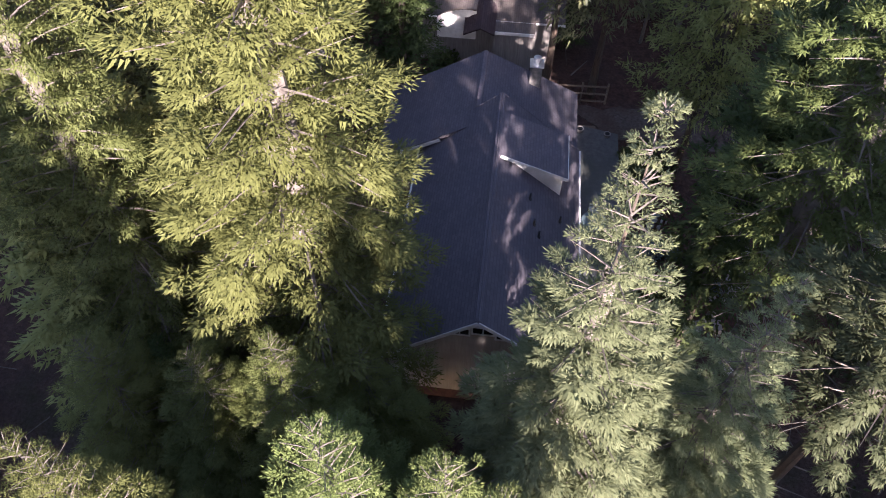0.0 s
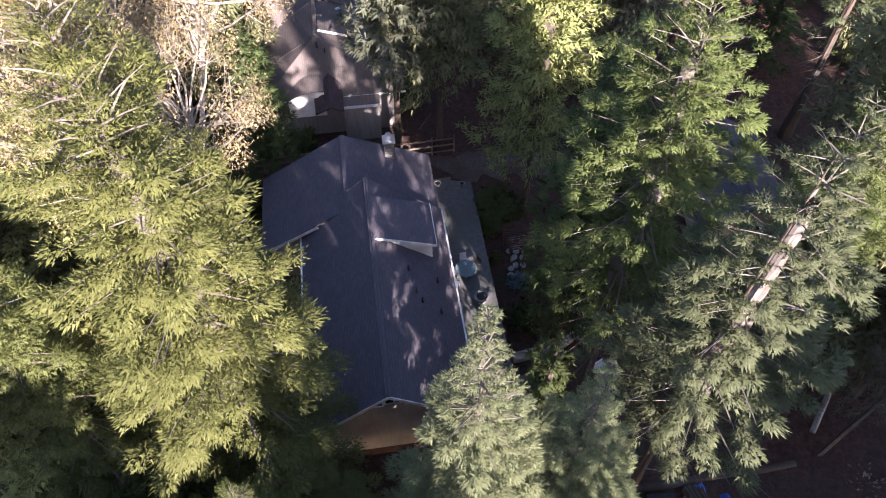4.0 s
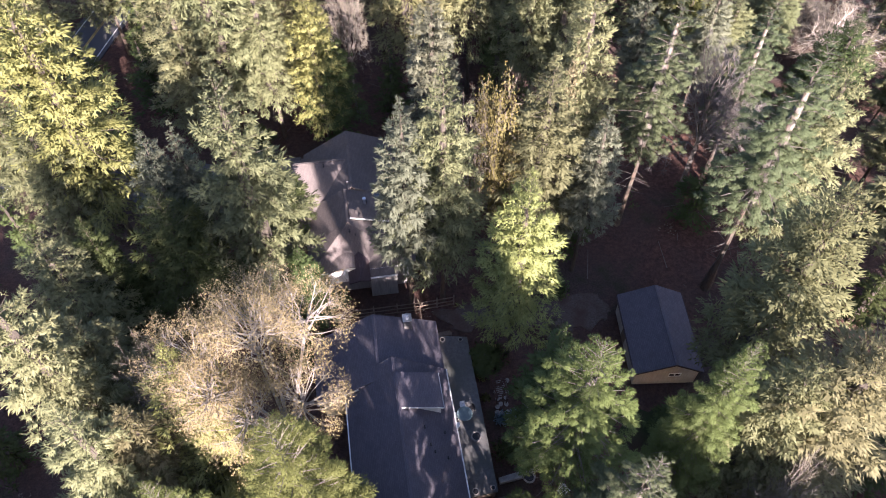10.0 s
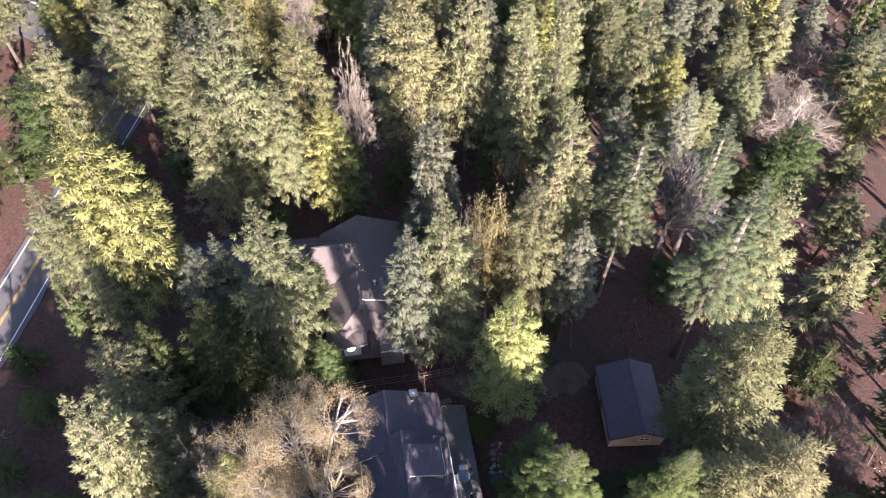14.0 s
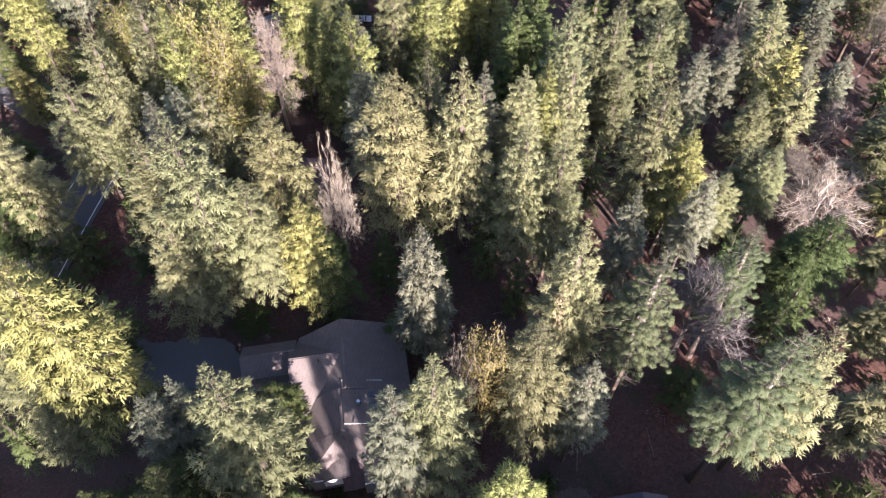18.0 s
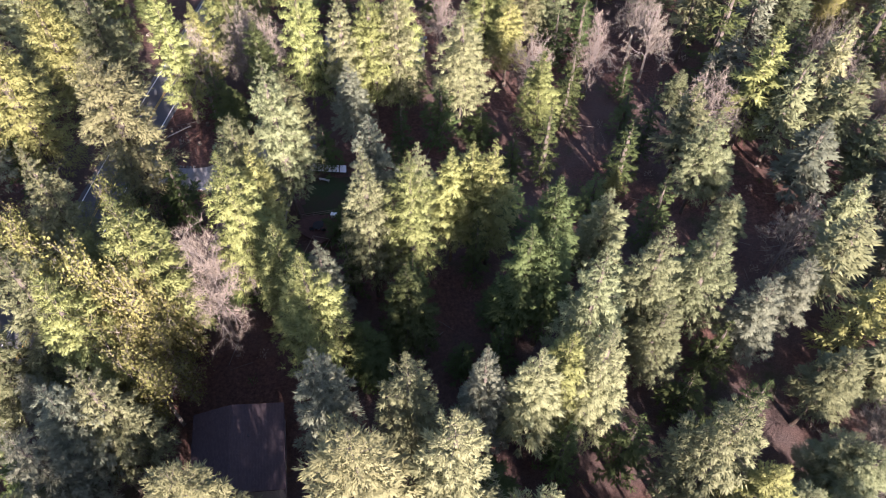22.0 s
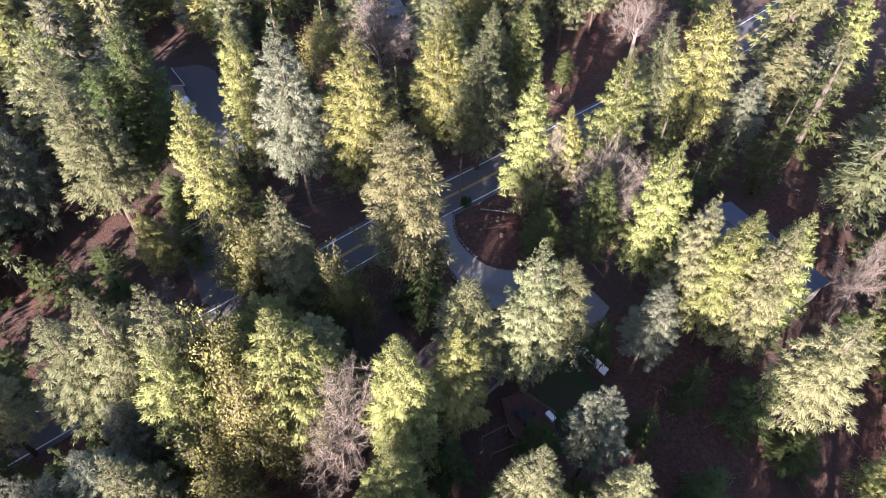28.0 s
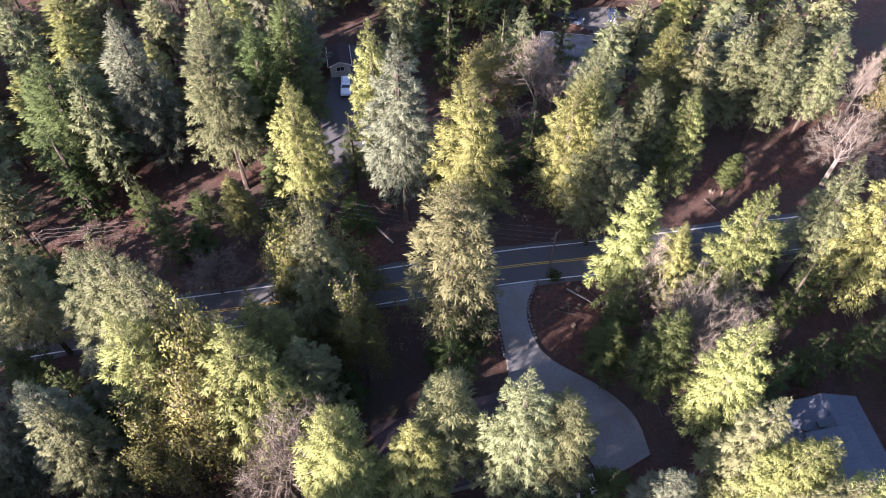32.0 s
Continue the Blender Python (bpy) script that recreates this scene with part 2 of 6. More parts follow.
CARBLUE = surface("dark blue car paint", (0.018, 0.026, 0.055), (0.028, 0.04, 0.075), 1.0, 0.25, bump=0.0, spec=0.6)
CARGREY = surface("silver grey car paint", (0.22, 0.23, 0.24), (0.30, 0.31, 0.32), 1.0, 0.3, bump=0.0, spec=0.6)
CREAM = surface("cream bodywork", (0.36, 0.335, 0.295), (0.50, 0.465, 0.42), 2.0, 0.5, bump=0.0)
RUST = surface("brown faded panel", (0.09, 0.058, 0.048), (0.15, 0.10, 0.082), 2.0, 0.8, bump=0.1)
RUBBER = surface("tyre rubber", (0.010, 0.010, 0.010), (0.024, 0.024, 0.024), 8.0, 0.9, bump=0.1)
BLUETARP = surface("blue tarpaulin", (0.02, 0.07, 0.30), (0.05, 0.14, 0.50), 2.0, 0.5, bump=0.5)
AQUA = surface("pale aqua table top", (0.10, 0.15, 0.16), (0.155, 0.21, 0.22), 2.0, 0.3, bump=0.0)
GLASS, _nt, _p = material("dark window glass", 0.05, 0.0, 0.6)
_p.inputs["Base Color"].default_value = (0.02, 0.025, 0.03, 1)
WIRE = surface("wire", (0.05, 0.05, 0.05), (0.10, 0.10, 0.10), 8.0, 0.6, bump=0.0)

# ---- building helpers ----
def thing(name, label, category, at=(0, 0, 0), turn=0.0, group="", kind=""):
    ob = new(name)
    ob.matrix_world = pose(*at, 0, 0, turn)
    return tagged(ob, label, category, group, kind)


def part(name, bm, mat, parent, label="", smooth=False):
    """Links bm as one mesh under parent, in the parent's own axes."""
    me = bpy.data.meshes.new(name)
    if isinstance(bm, bmesh.types.BMesh):
        bmesh.ops.recalc_face_normals(bm, faces=bm.faces)
        bm.to_mesh(me)
        bm.free()
    else:
        me.from_pydata(*bm)
    if smooth:
        me.polygons.foreach_set("use_smooth", [True] * len(me.polygons))
    me.materials.append(mat)
    ob = new(name, me)
    if parent:
        ob.parent = parent
    return tagged(ob, label) if label else ob


def box(x0, x1, y0, y1, z0, z1, bevel=0.0, bm=None):
    b = bmesh.new()
    r = bmesh.ops.create_cube(b, size=1)
    bmesh.ops.transform(b, matrix=Matrix.Translation(((x0 + x1) / 2, (y0 + y1) / 2, (z0 + z1) / 2)) @ Matrix.Diagonal((x1 - x0, y1 - y0, z1 - z0, 1)), verts=b.verts)
    if bevel:
        bmesh.ops.bevel(b, geom=b.edges[:], offset=bevel, segments=1, affect="EDGES")
    if bm is None:
        return b
    me = bpy.data.meshes.new("tmp")
    b.to_mesh(me)
    b.free()
    bm.from_mesh(me)
    bpy.data.meshes.remove(me)
    return bm


def slab(pts, thick, bm=None):
    """A plate under the outline pts, thick metres deep, straight down."""
    bm = bm or bmesh.new()
    top = [bm.verts.new(p) for p in pts]
    low = [bm.verts.new((p[0], p[1], p[2] - thick)) for p in pts]
    bm.faces.new(top)
    bm.faces.new(low[::-1])
    for i in range(len(pts)):
        j = (i + 1) % len(pts)
        bm.faces.new((top[i], top[j], low[j], low[i]))
    return bm


def beam(a, b, w, h=None, bm=None):
    """A bar from a to b, w wide and h high."""
    bm = bm or bmesh.new()
    a, b = Vector(a), Vector(b)
    d = (b - a).normalized()
    s = d.cross(Vector((0, 0, 1)))
    s = s.normalized() if s.length > 1e-4 else Vector((1, 0, 0))
    u = s.cross(d)
    h = h or w
    rings = [[bm.verts.new(p + s * (w / 2 * i) + u * (h / 2 * j)) for i, j in ((-1, -1), (1, -1), (1, 1), (-1, 1))] for p in (a, b)]
    for i in range(4):
        j = (i + 1) % 4
        bm.faces.new((rings[0][i], rings[0][j], rings[1][j], rings[1][i]))
    bm.faces.new(rings[0][::-1])
    bm.faces.new(rings[1])
    return bm


def turned(profile, n=14, bm=None, at=(0, 0, 0)):
    """A turned body from (radius, height) steps."""
    bm = bm or bmesh.new()
    rings = [[bm.verts.new((at[0] + r * math.cos(2 * math.pi * i / n), at[1] + r * math.sin(2 * math.pi * i / n), at[2] + z)) for i in range(n)] for r, z in profile]
    for a, b in zip(rings, rings[1:]):
        for i in range(n):
            bm.faces.new((a[i], a[(i + 1) % n], b[(i + 1) % n], b[i]))
    bm.faces.new(rings[0][::-1])
    bm.faces.new(rings[-1])
    return bm


def spline(points, step=1.0):
    """A smooth line through the points."""
    P = [Vector((*p, 0)) if len(p) == 2 else Vector(p) for p in points]
    P = [2 * P[0] - P[1]] + P + [2 * P[-1] - P[-2]]
    out = []
    for i in range(1, len(P) - 2):
        n = max(2, int((P[i + 1] - P[i]).length / step))
        for k in range(n):
            t = k / n
            out.append(0.5 * (2 * P[i] + (P[i + 1] - P[i - 1]) * t + (2 * P[i - 1] - 5 * P[i] + 4 * P[i + 1] - P[i + 2]) * t * t + (3 * P[i] - P[i - 1] - 3 * P[i + 1] + P[i + 2]) * t ** 3))
    return out + [P[-2]]


def ribbon(line, offset, width, z, thick=0.05, wobble=0.0):
    """A strip beside a line, offset to its right."""
    bm = bmesh.new()
    rows = []
    for i, p in enumerate(line):
        d = (line[min(i + 1, len(line) - 1)] - line[max(i - 1, 0)]).normalized()
        s = Vector((d.y, -d.x, 0))
        w = width / 2 + (wobble * (noise.noise(p * 0.35) if wobble else 0))
        rows.append([bm.verts.new((q.x, q.y, zz)) for q, zz in ((p + s * (offset - w), z), (p + s * (offset + w), z), (p + s * (offset + w), z - thick), (p + s * (offset - w), z - thick))])
    for a, b in zip(rows, rows[1:]):
        for i in range(4):
            j = (i + 1) % 4
            bm.faces.new((a[i], b[i], b[j], a[j]))
    bm.faces.new(rows[0])
    bm.faces.new(rows[-1][::-1])
    return bm


# ---- plants ----
def kites(p, d, w, length, width, fold=0.12):
    """Leaf sprays: one folded kite at each place p along d, as wide as width along w."""
    n = len(p)
    nrm = np.cross(d, w)
    l, wd = length[:, None], width[:, None]
    v = np.stack([p, p + d * l * 0.5 + w * wd * 0.5 + nrm * l * fold, p + d * l, p + d * l * 0.5 - w * wd * 0.5 + nrm * l * fold], 1).reshape(-1, 3)
    f = np.arange(4 * n).reshape(n, 4)
    return v, f


def outward(v, f, centre_of, blend):
    """Sprays that face out of the crown."""
    mid = v[f].mean(1)
    return facing(v, f, unit(mid - centre_of(mid)), blend)


def facing(v, f, out, blend):
    """Turns each spray to face out, and gives it a normal between its own and that way."""
    q = v[f]
    k = f.shape[1]
    n = unit(np.cross(q[:, 1] - q[:, 0], q[:, 2] - q[:, 0]))
    rev = (n * out).sum(1) < 0
    n[rev] *= -1
    f = f.copy()
    f[rev] = f[rev][:, ::-1]
    vn = np.repeat(unit(n * (1 - blend) + out * blend)[:, None], k, 1).reshape(-1, 3)
    return v.tolist(), [], f.tolist(), vn.tolist()


def unit(a):
    return a / np.maximum(np.linalg.norm(a, axis=-1, keepdims=True), 1e-9)


def prisms(a, b, ra, rb):
    """Three-sided tapered sticks from a to b."""
    n = len(a)
    d = unit(b - a)
    s = unit(np.cross(d, np.where(np.abs(d[:, 2:3]) < 0.9, np.array([[0, 0, 1.0]]), np.array([[1.0, 0, 0]]))))
    u = np.cross(s, d)
    vs = []
    for base, r in ((a, ra), (b, rb)):
        for k in range(3):
            q = 2 * math.pi * k / 3
            vs.append(base + (s * math.cos(q) + u * math.sin(q)) * r[:, None])
    v = np.stack(vs, 1).reshape(-1, 3)
    o = 6 * np.arange(n)[:, None]
    f = np.concatenate([o + np.array([[k, (k + 1) % 3, 3 + (k + 1) % 3, 3 + k]]) for k in range(3)], 0)
    return v, f


def joined(*pieces):
    vs, fs, o = [], [], 0
    for v, f in pieces:
        vs.append(np.asarray(v))
        fs += (np.asarray(f) + o).tolist()
        o += len(v)
    return np.concatenate(vs).tolist(), [], fs


def trunk_mesh(rng, height, r0, lean=0.02):
    n, rings = 8, 7
    v, f = [], []
    off = rng.normal(0, lean * height * 0.3, 2)
    for k in range(rings):
        t = k / (rings - 1)
        rr = r0 * (1 - t) ** 1.35 + 0.015 + (0.35 * r0 if k == 0 else 0)
        c = off * math.sin(t * 2.6)
        for i in range(n):
            q = 2 * math.pi * i / n
            wob = 1 + 0.12 * rng.normal()
            v.append((c[0] + rr * wob * math.cos(q), c[1] + rr * wob * math.sin(q), t * height - 0.3 * (k == 0)))
    for k in range(rings - 1):
        for i in range(n):
            j = (i + 1) % n
            f.append((k * n + i, k * n + j, (k + 1) * n + j, (k + 1) * n + i))
    return v, [], f


def sprays(p, d, w, length, width, lift=0.0):
    """Leaf sprays: one pointed triangle at each place p, broad at its foot, along d."""
    n = len(p)
    l, wd = length[:, None], width[:, None]
    nrm = np.cross(d, w)
    v = np.stack([p + w * wd * 0.5, p - w * wd * 0.5, p + d * l + nrm * l * lift], 1).reshape(-1, 3)
    return v, np.arange(3 * n).reshape(n, 3)


def shade_core(rng, H, base, radius, n=13, rings=11):
    """An added dark shell for the shade inside a crown: jagged facets within the outer sprays, radius(u) wide."""
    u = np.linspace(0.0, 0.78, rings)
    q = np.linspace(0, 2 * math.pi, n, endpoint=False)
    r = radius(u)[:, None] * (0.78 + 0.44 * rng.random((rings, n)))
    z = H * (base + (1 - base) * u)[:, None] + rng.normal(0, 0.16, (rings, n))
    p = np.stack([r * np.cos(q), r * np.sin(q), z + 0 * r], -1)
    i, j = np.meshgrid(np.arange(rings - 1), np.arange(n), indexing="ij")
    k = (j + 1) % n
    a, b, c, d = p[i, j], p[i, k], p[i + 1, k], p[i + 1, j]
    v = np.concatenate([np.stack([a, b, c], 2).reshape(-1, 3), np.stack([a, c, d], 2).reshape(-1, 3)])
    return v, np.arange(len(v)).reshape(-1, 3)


def conifer_mesh(seed, H=22.0, R=3.4, nb=100, per=80, base=0.36, power=0.75, lift=30.0, sag=0.26, size=0.5, ragged=0.3, whorl=5, slim=0.40, fan=0.32, dome=0.0, blend=0.6, plain=False, droop=0.22, core=0.36, puff=0.36, tip=False):
    """A conifer's crown and limbs: tiers of boughs, each a broad fan of small sprays over a dark shade shell."""
    rng = np.random.default_rng(seed)
    u = (np.arange(nb) + 0.5 * rng.random(nb)) / nb
    u = u ** 0.9
    if whorl:
        tiers = max(nb // whorl, 6)
        u = (np.floor(u * tiers) + 0.4 * rng.random(nb)) / tiers
    u = np.clip(u, 0, 0.995)
    z = H * (base + (1 - base) * u)
    az = np.arange(nb) * 2.39996 + rng.normal(0, 0.35, nb)
    ph = rng.random(2) * 6
    lobes = 1 + 0.10 * np.sin(az * 2 + ph[0]) + 0.09 * np.sin(az * 3 + u * 9 + ph[1])

    def prof(u):
        p = (1 - u) ** power
        if tip:
            p = p * np.minimum(1.0, 0.45 + 2.2 * (1 - u))
        if dome:
            p = (1 - dome) * p + dome * np.sqrt(np.maximum(1 - u ** 2.2, 0))
        return p * np.minimum(1.0, 0.62 + u * 3.0)

    L = R * prof(u) * lobes * (1 - ragged + 1.6 * ragged * rng.random(nb) ** 0.7) + 0.14
    el = np.radians(lift * (u * 1.7 - 0.5) + rng.normal(0, 6, nb))
    d = np.stack([np.cos(az) * np.cos(el), np.sin(az) * np.cos(el), np.sin(el)], 1)
    s = np.stack([-np.sin(az), np.cos(az), np.zeros(nb)], 1)
    root = np.stack([np.zeros(nb), np.zeros(nb), z], 1)
    # each bough carries puffs of sprays, more on the longer and the upper boughs
    kn = np.maximum((L * 0.54 / puff).astype(int), 2) + 1
    j = np.repeat(np.arange(nb), kn)
    m = len(j)
    step = np.concatenate([np.arange(k) for k in kn])
    t = np.clip((step + 0.15 + 0.75 * rng.random(m)) / kn[j], 0.03, 1.0)
    Lj = L[j]
    across = rng.uniform(-1, 1, m) * fan * np.minimum((1.12 - t) ** 0.5, 0.5 + t) * np.maximum(Lj, 0.8)
    C = root[j] + d[j] * (Lj * t)[:, None] + s[j] * across[:, None]
    C[:, 2] += -sag * Lj * t ** 2 + 0.12 * Lj * t ** 4 - 0.25 * np.abs(across)
    a = across / (fan * Lj + 0.1) * 0.9
    B = d[j] * np.cos(a)[:, None] + s[j] * np.sin(a)[:, None]
    B[:, 2] -= droop * t
    wide = puff * np.clip(Lj / R * 1.5, 0.22, 1.1) * (0.75 + 0.5 * rng.random(m))
    share = wide ** 1.5 * (0.85 + 0.3 * t) * (0.55 + u[j])
    count = np.maximum((per * nb * share / share.sum()).astype(int), 4)
    i = np.repeat(np.arange(m), count)
    n = len(i)
    off = rng.normal(0, 1, (n, 3)) * np.array([1, 1, 0.55])
    off = off / np.maximum(np.linalg.norm(off, axis=1, keepdims=True), 1e-6) * (0.35 + 0.75 * rng.random((n, 1)))
    off[:, 2] += 0.15
    P = C[i] + off * wide[i][:, None] + B[i] * (wide[i] * 0.5 * rng.random(n))[:, None]
    D = unit(0.6 * B[i] + 0.95 * off + rng.normal(0, 0.24, (n, 3)))
    ln = size * (0.6 + 0.8 * rng.random(n)) * np.clip(wide[i] / puff, 0.42, 1.1)
    up_of = np.array([0, 0, 1.0]) + 0.6 * off
    W = unit(np.cross(D, up_of + rng.normal(0, 0.4, D.shape)))
    v, f = sprays(P - D * (ln * 0.4)[:, None], D, W, ln, ln * (slim + 0.14 * rng.random(n)), 0.08)
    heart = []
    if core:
        # dark shell added here: twig-coloured facets imitate the shade deep in a crown
        heart = [shade_core(rng, H, base + 0.02, lambda w: R * core * prof(w) * (1 - w) ** 0.4 + 0.03)]

    # a spray faces out of its puff, and the puff out of the crown
    out = P.copy()
    out[:, 2] = 0.75 * np.hypot(P[:, 0], P[:, 1]) + 0.25
    out = unit(unit(out) + 0.95 * unit(off + np.array([0, 0, 0.25])))
    crown = facing(v, f, out, blend)
    end = root + d * (L * 0.9)[:, None]
    end[:, 2] -= sag * L * 0.7
    mid = root + d * (L * 0.45)[:, None]
    mid[:, 2] -= sag * L * 0.2
    r = 0.014 + 0.009 * L
    if plain:
        some = slice(0, nb, 3)
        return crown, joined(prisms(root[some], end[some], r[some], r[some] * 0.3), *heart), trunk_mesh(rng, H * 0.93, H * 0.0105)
    # bare dead snags under the crown
    ns = 22
    zs = H * base * (0.35 + 0.65 * rng.random(ns))
    q = rng.random(ns) * 6.283
    a0 = np.stack([q * 0, q * 0, zs], 1)
    b0 = a0 + np.stack([np.cos(q), np.sin(q), -0.25 + 0.2 * rng.random(ns)], 1) * (R * (0.2 + 0.4 * rng.random(ns)))[:, None]
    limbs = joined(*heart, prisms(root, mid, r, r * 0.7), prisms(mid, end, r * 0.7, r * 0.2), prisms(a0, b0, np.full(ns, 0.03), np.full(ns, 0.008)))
    return crown, limbs, trunk_mesh(rng, H * 0.93, H * 0.0105)


def pine_mesh(seed, H=25.0, R=4.0, nb=90, base=0.38, tufts=7, size=0.55):
    """A pine: a rounded open crown of needle tufts at the ends of upswept limbs."""
    rng = np.random.default_rng(seed)
    u = (np.arange(nb) + rng.random(nb)) / nb
    z = H * (base + (0.97 - base) * u)
    az = np.arange(nb) * 2.39996 + rng.normal(0, 0.5, nb)
    prof = np.sqrt(np.maximum(1 - np.abs((u - 0.28) / 0.78) ** 2.2, 0.02))
    L = R * prof * (0.7 + 0.45 * rng.random(nb))
    el = np.radians(-12 + 60 * u + rng.normal(0, 9, nb))
    d = np.stack([np.cos(az) * np.cos(el), np.sin(az) * np.cos(el), np.sin(el)], 1)
    root = np.stack([np.zeros(nb), np.zeros(nb), z], 1)
    t = 0.45 + 0.57 * rng.random((nb, tufts)) ** 0.7
    C = root[:, None] + d[:, None] * (L[:, None] * t)[..., None] + rng.normal(0, 0.33, (nb, tufts, 3)) * (L / R + 0.3)[:, None, None]
    C[..., 2] += 0.12 * L[:, None] * t ** 3
    k = 9
    dirs = unit(rng.normal(0, 1, (nb, tufts, k, 3)) + 0.55 * d[:, None, None] + np.array([0, 0, 0.55]))
    Pp = np.repeat(C[:, :, None], k, 2)
    W = unit(np.cross(dirs, rng.normal(0, 1, dirs.shape)))
    n = nb * tufts * k
    ln = size * (0.7 + 0.6 * rng.random(n))
    v, f = kites(Pp.reshape(-1, 3), dirs.reshape(-1, 3), W.reshape(-1, 3), ln, ln * 0.34, 0.05)
    tip = root + d * (L * 0.95)[:, None]
    mid = root + d * (L * 0.5)[:, None]
    r = 0.03 + 0.018 * L
    ends = C.reshape(-1, 3)
    start = np.repeat(root + d * (L * 0.42)[:, None], tufts, 0)
    limbs = joined(prisms(root, mid, r, r * 0.7), prisms(mid, tip, r * 0.7, r * 0.3), prisms(start, ends, np.full(len(ends), 0.025), np.full(len(ends), 0.01)))
    heart = np.array([0, 0, H * 0.62])
    return outward(v, f, lambda m: m * 0 + heart, 0.6), limbs, trunk_mesh(rng, H * 0.95, H * 0.014)


def broadleaf_mesh(seed, H=18.0, R=5.0, leaves=0, leaf=0.22, twigs=4600, spread=1.0, twig_width=0.04, cb=0.32, reach=1.0, depth=3, boughs=8, loose=0.38):
    """A forked tree: limbs, branches and twigs, with leaves at the ends where it has them."""
    rng = np.random.default_rng(seed)
    A, B, RA, RB = [], [], [], []

    def limb(a, d, length, r, depth):
        p, n = np.array(a), 3 if depth > 1 else 2
        pts = [p]
        for k in range(n):
            d2 = d + rng.normal(0, 0.24, 3) + np.array([0, 0, 0.04])
            d = d2 / np.linalg.norm(d2)
            q = p + d * length / n
            A.append(p), B.append(q), RA.append(r * (1 - k / n * 0.5)), RB.append(r * (1 - (k + 1) / n * 0.5))
            p = q
            pts.append(p)
        ends = []
        if depth == 0:
            return pts[1:]
        for k in range(4 if depth > 1 else 5):
            base = pts[1 + k % n]
            side = rng.normal(0, 1, 3)
            side -= d * side.dot(d)
            side /= np.linalg.norm(side)
            nd = d * (0.55 + 0.4 * rng.random()) + side * (0.75 * spread)
            nd /= np.linalg.norm(nd)
            ends += limb(base, nd, length * (0.60 + 0.25 * rng.random()), r * 0.55, depth - 1)
        return ends

    ends = []
    split = H * cb
    for k in range(boughs):
        q = 2 * math.pi * (k + rng.random() * 0.6) / boughs
        tilt = 0.25 + 1.5 * (k % 4) / 3 * spread
        dd = np.array([math.cos(q) * tilt, math.sin(q) * tilt, 0.9])
        ends += limb(np.array([0, 0, split * (0.9 + 0.25 * rng.random())]), dd / np.linalg.norm(dd), H * 0.26, H * 0.0055, depth)
    A.append(np.array([0, 0, -0.3])), B.append(np.array([0, 0, split * 1.15])), RA.append(H * 0.017), RB.append(H * 0.012)
    A, B = np.array(A), np.array(B)
    ends = np.array(ends)
    top, wide = max(ends[:, 2].max(), 1), np.percentile(np.hypot(ends[:, 0], ends[:, 1]), 95)

    def fit(p):
        p = p.copy()
        p[:, :2] *= R * 0.92 / wide
        hi = p[:, 2] > split
        p[hi, 2] = split + (p[hi, 2] - split) * (H * 0.965 - split) / (top - split)
        rr = np.hypot(p[:, 0], p[:, 1]) / R
        p[hi, 2] -= (rr[hi] ** 2) * (p[hi, 2] - split) * 0.30
        return p

    A, B, ends = fit(A), fit(B), fit(ends)
    wood = joined(prisms(A, B, np.array(RA), np.array(RB)))
    pick = ends[rng.integers(0, len(ends), twigs)]
    out = unit(pick - np.array([0, 0, H * 0.45]))
    D = unit(out * 0.7 + rng.normal(0, 0.75, pick.shape) + np.array([0, 0, 0.25]))
    ln = (0.45 + 0.85 * rng.random(twigs)) * reach
    W = unit(np.cross(D, rng.normal(0, 1, D.shape)))
    v, f = sprays(pick + rng.normal(0, 0.12, pick.shape), D, W, ln, np.full(twigs, twig_width * 1.3))
    fine = (v.tolist(), [], f.tolist())
    foliage = None
    if leaves:
        pick = ends[rng.integers(0, len(ends), leaves)] + rng.normal(0, loose, (leaves, 3))
        D = unit(rng.normal(0, 1, pick.shape))
        W = unit(np.cross(D, rng.normal(0, 1, D.shape)))
        ln = leaf * (0.7 + 0.7 * rng.random(leaves))
        v, f = sprays(pick, D, W, ln * 1.15, ln * 0.9)
        heart = np.array([0, 0, H * (cb + 0.2)])
        foliage = outward(v, f, lambda m: m * 0 + heart, 0.6)
    return wood, fine, foliage


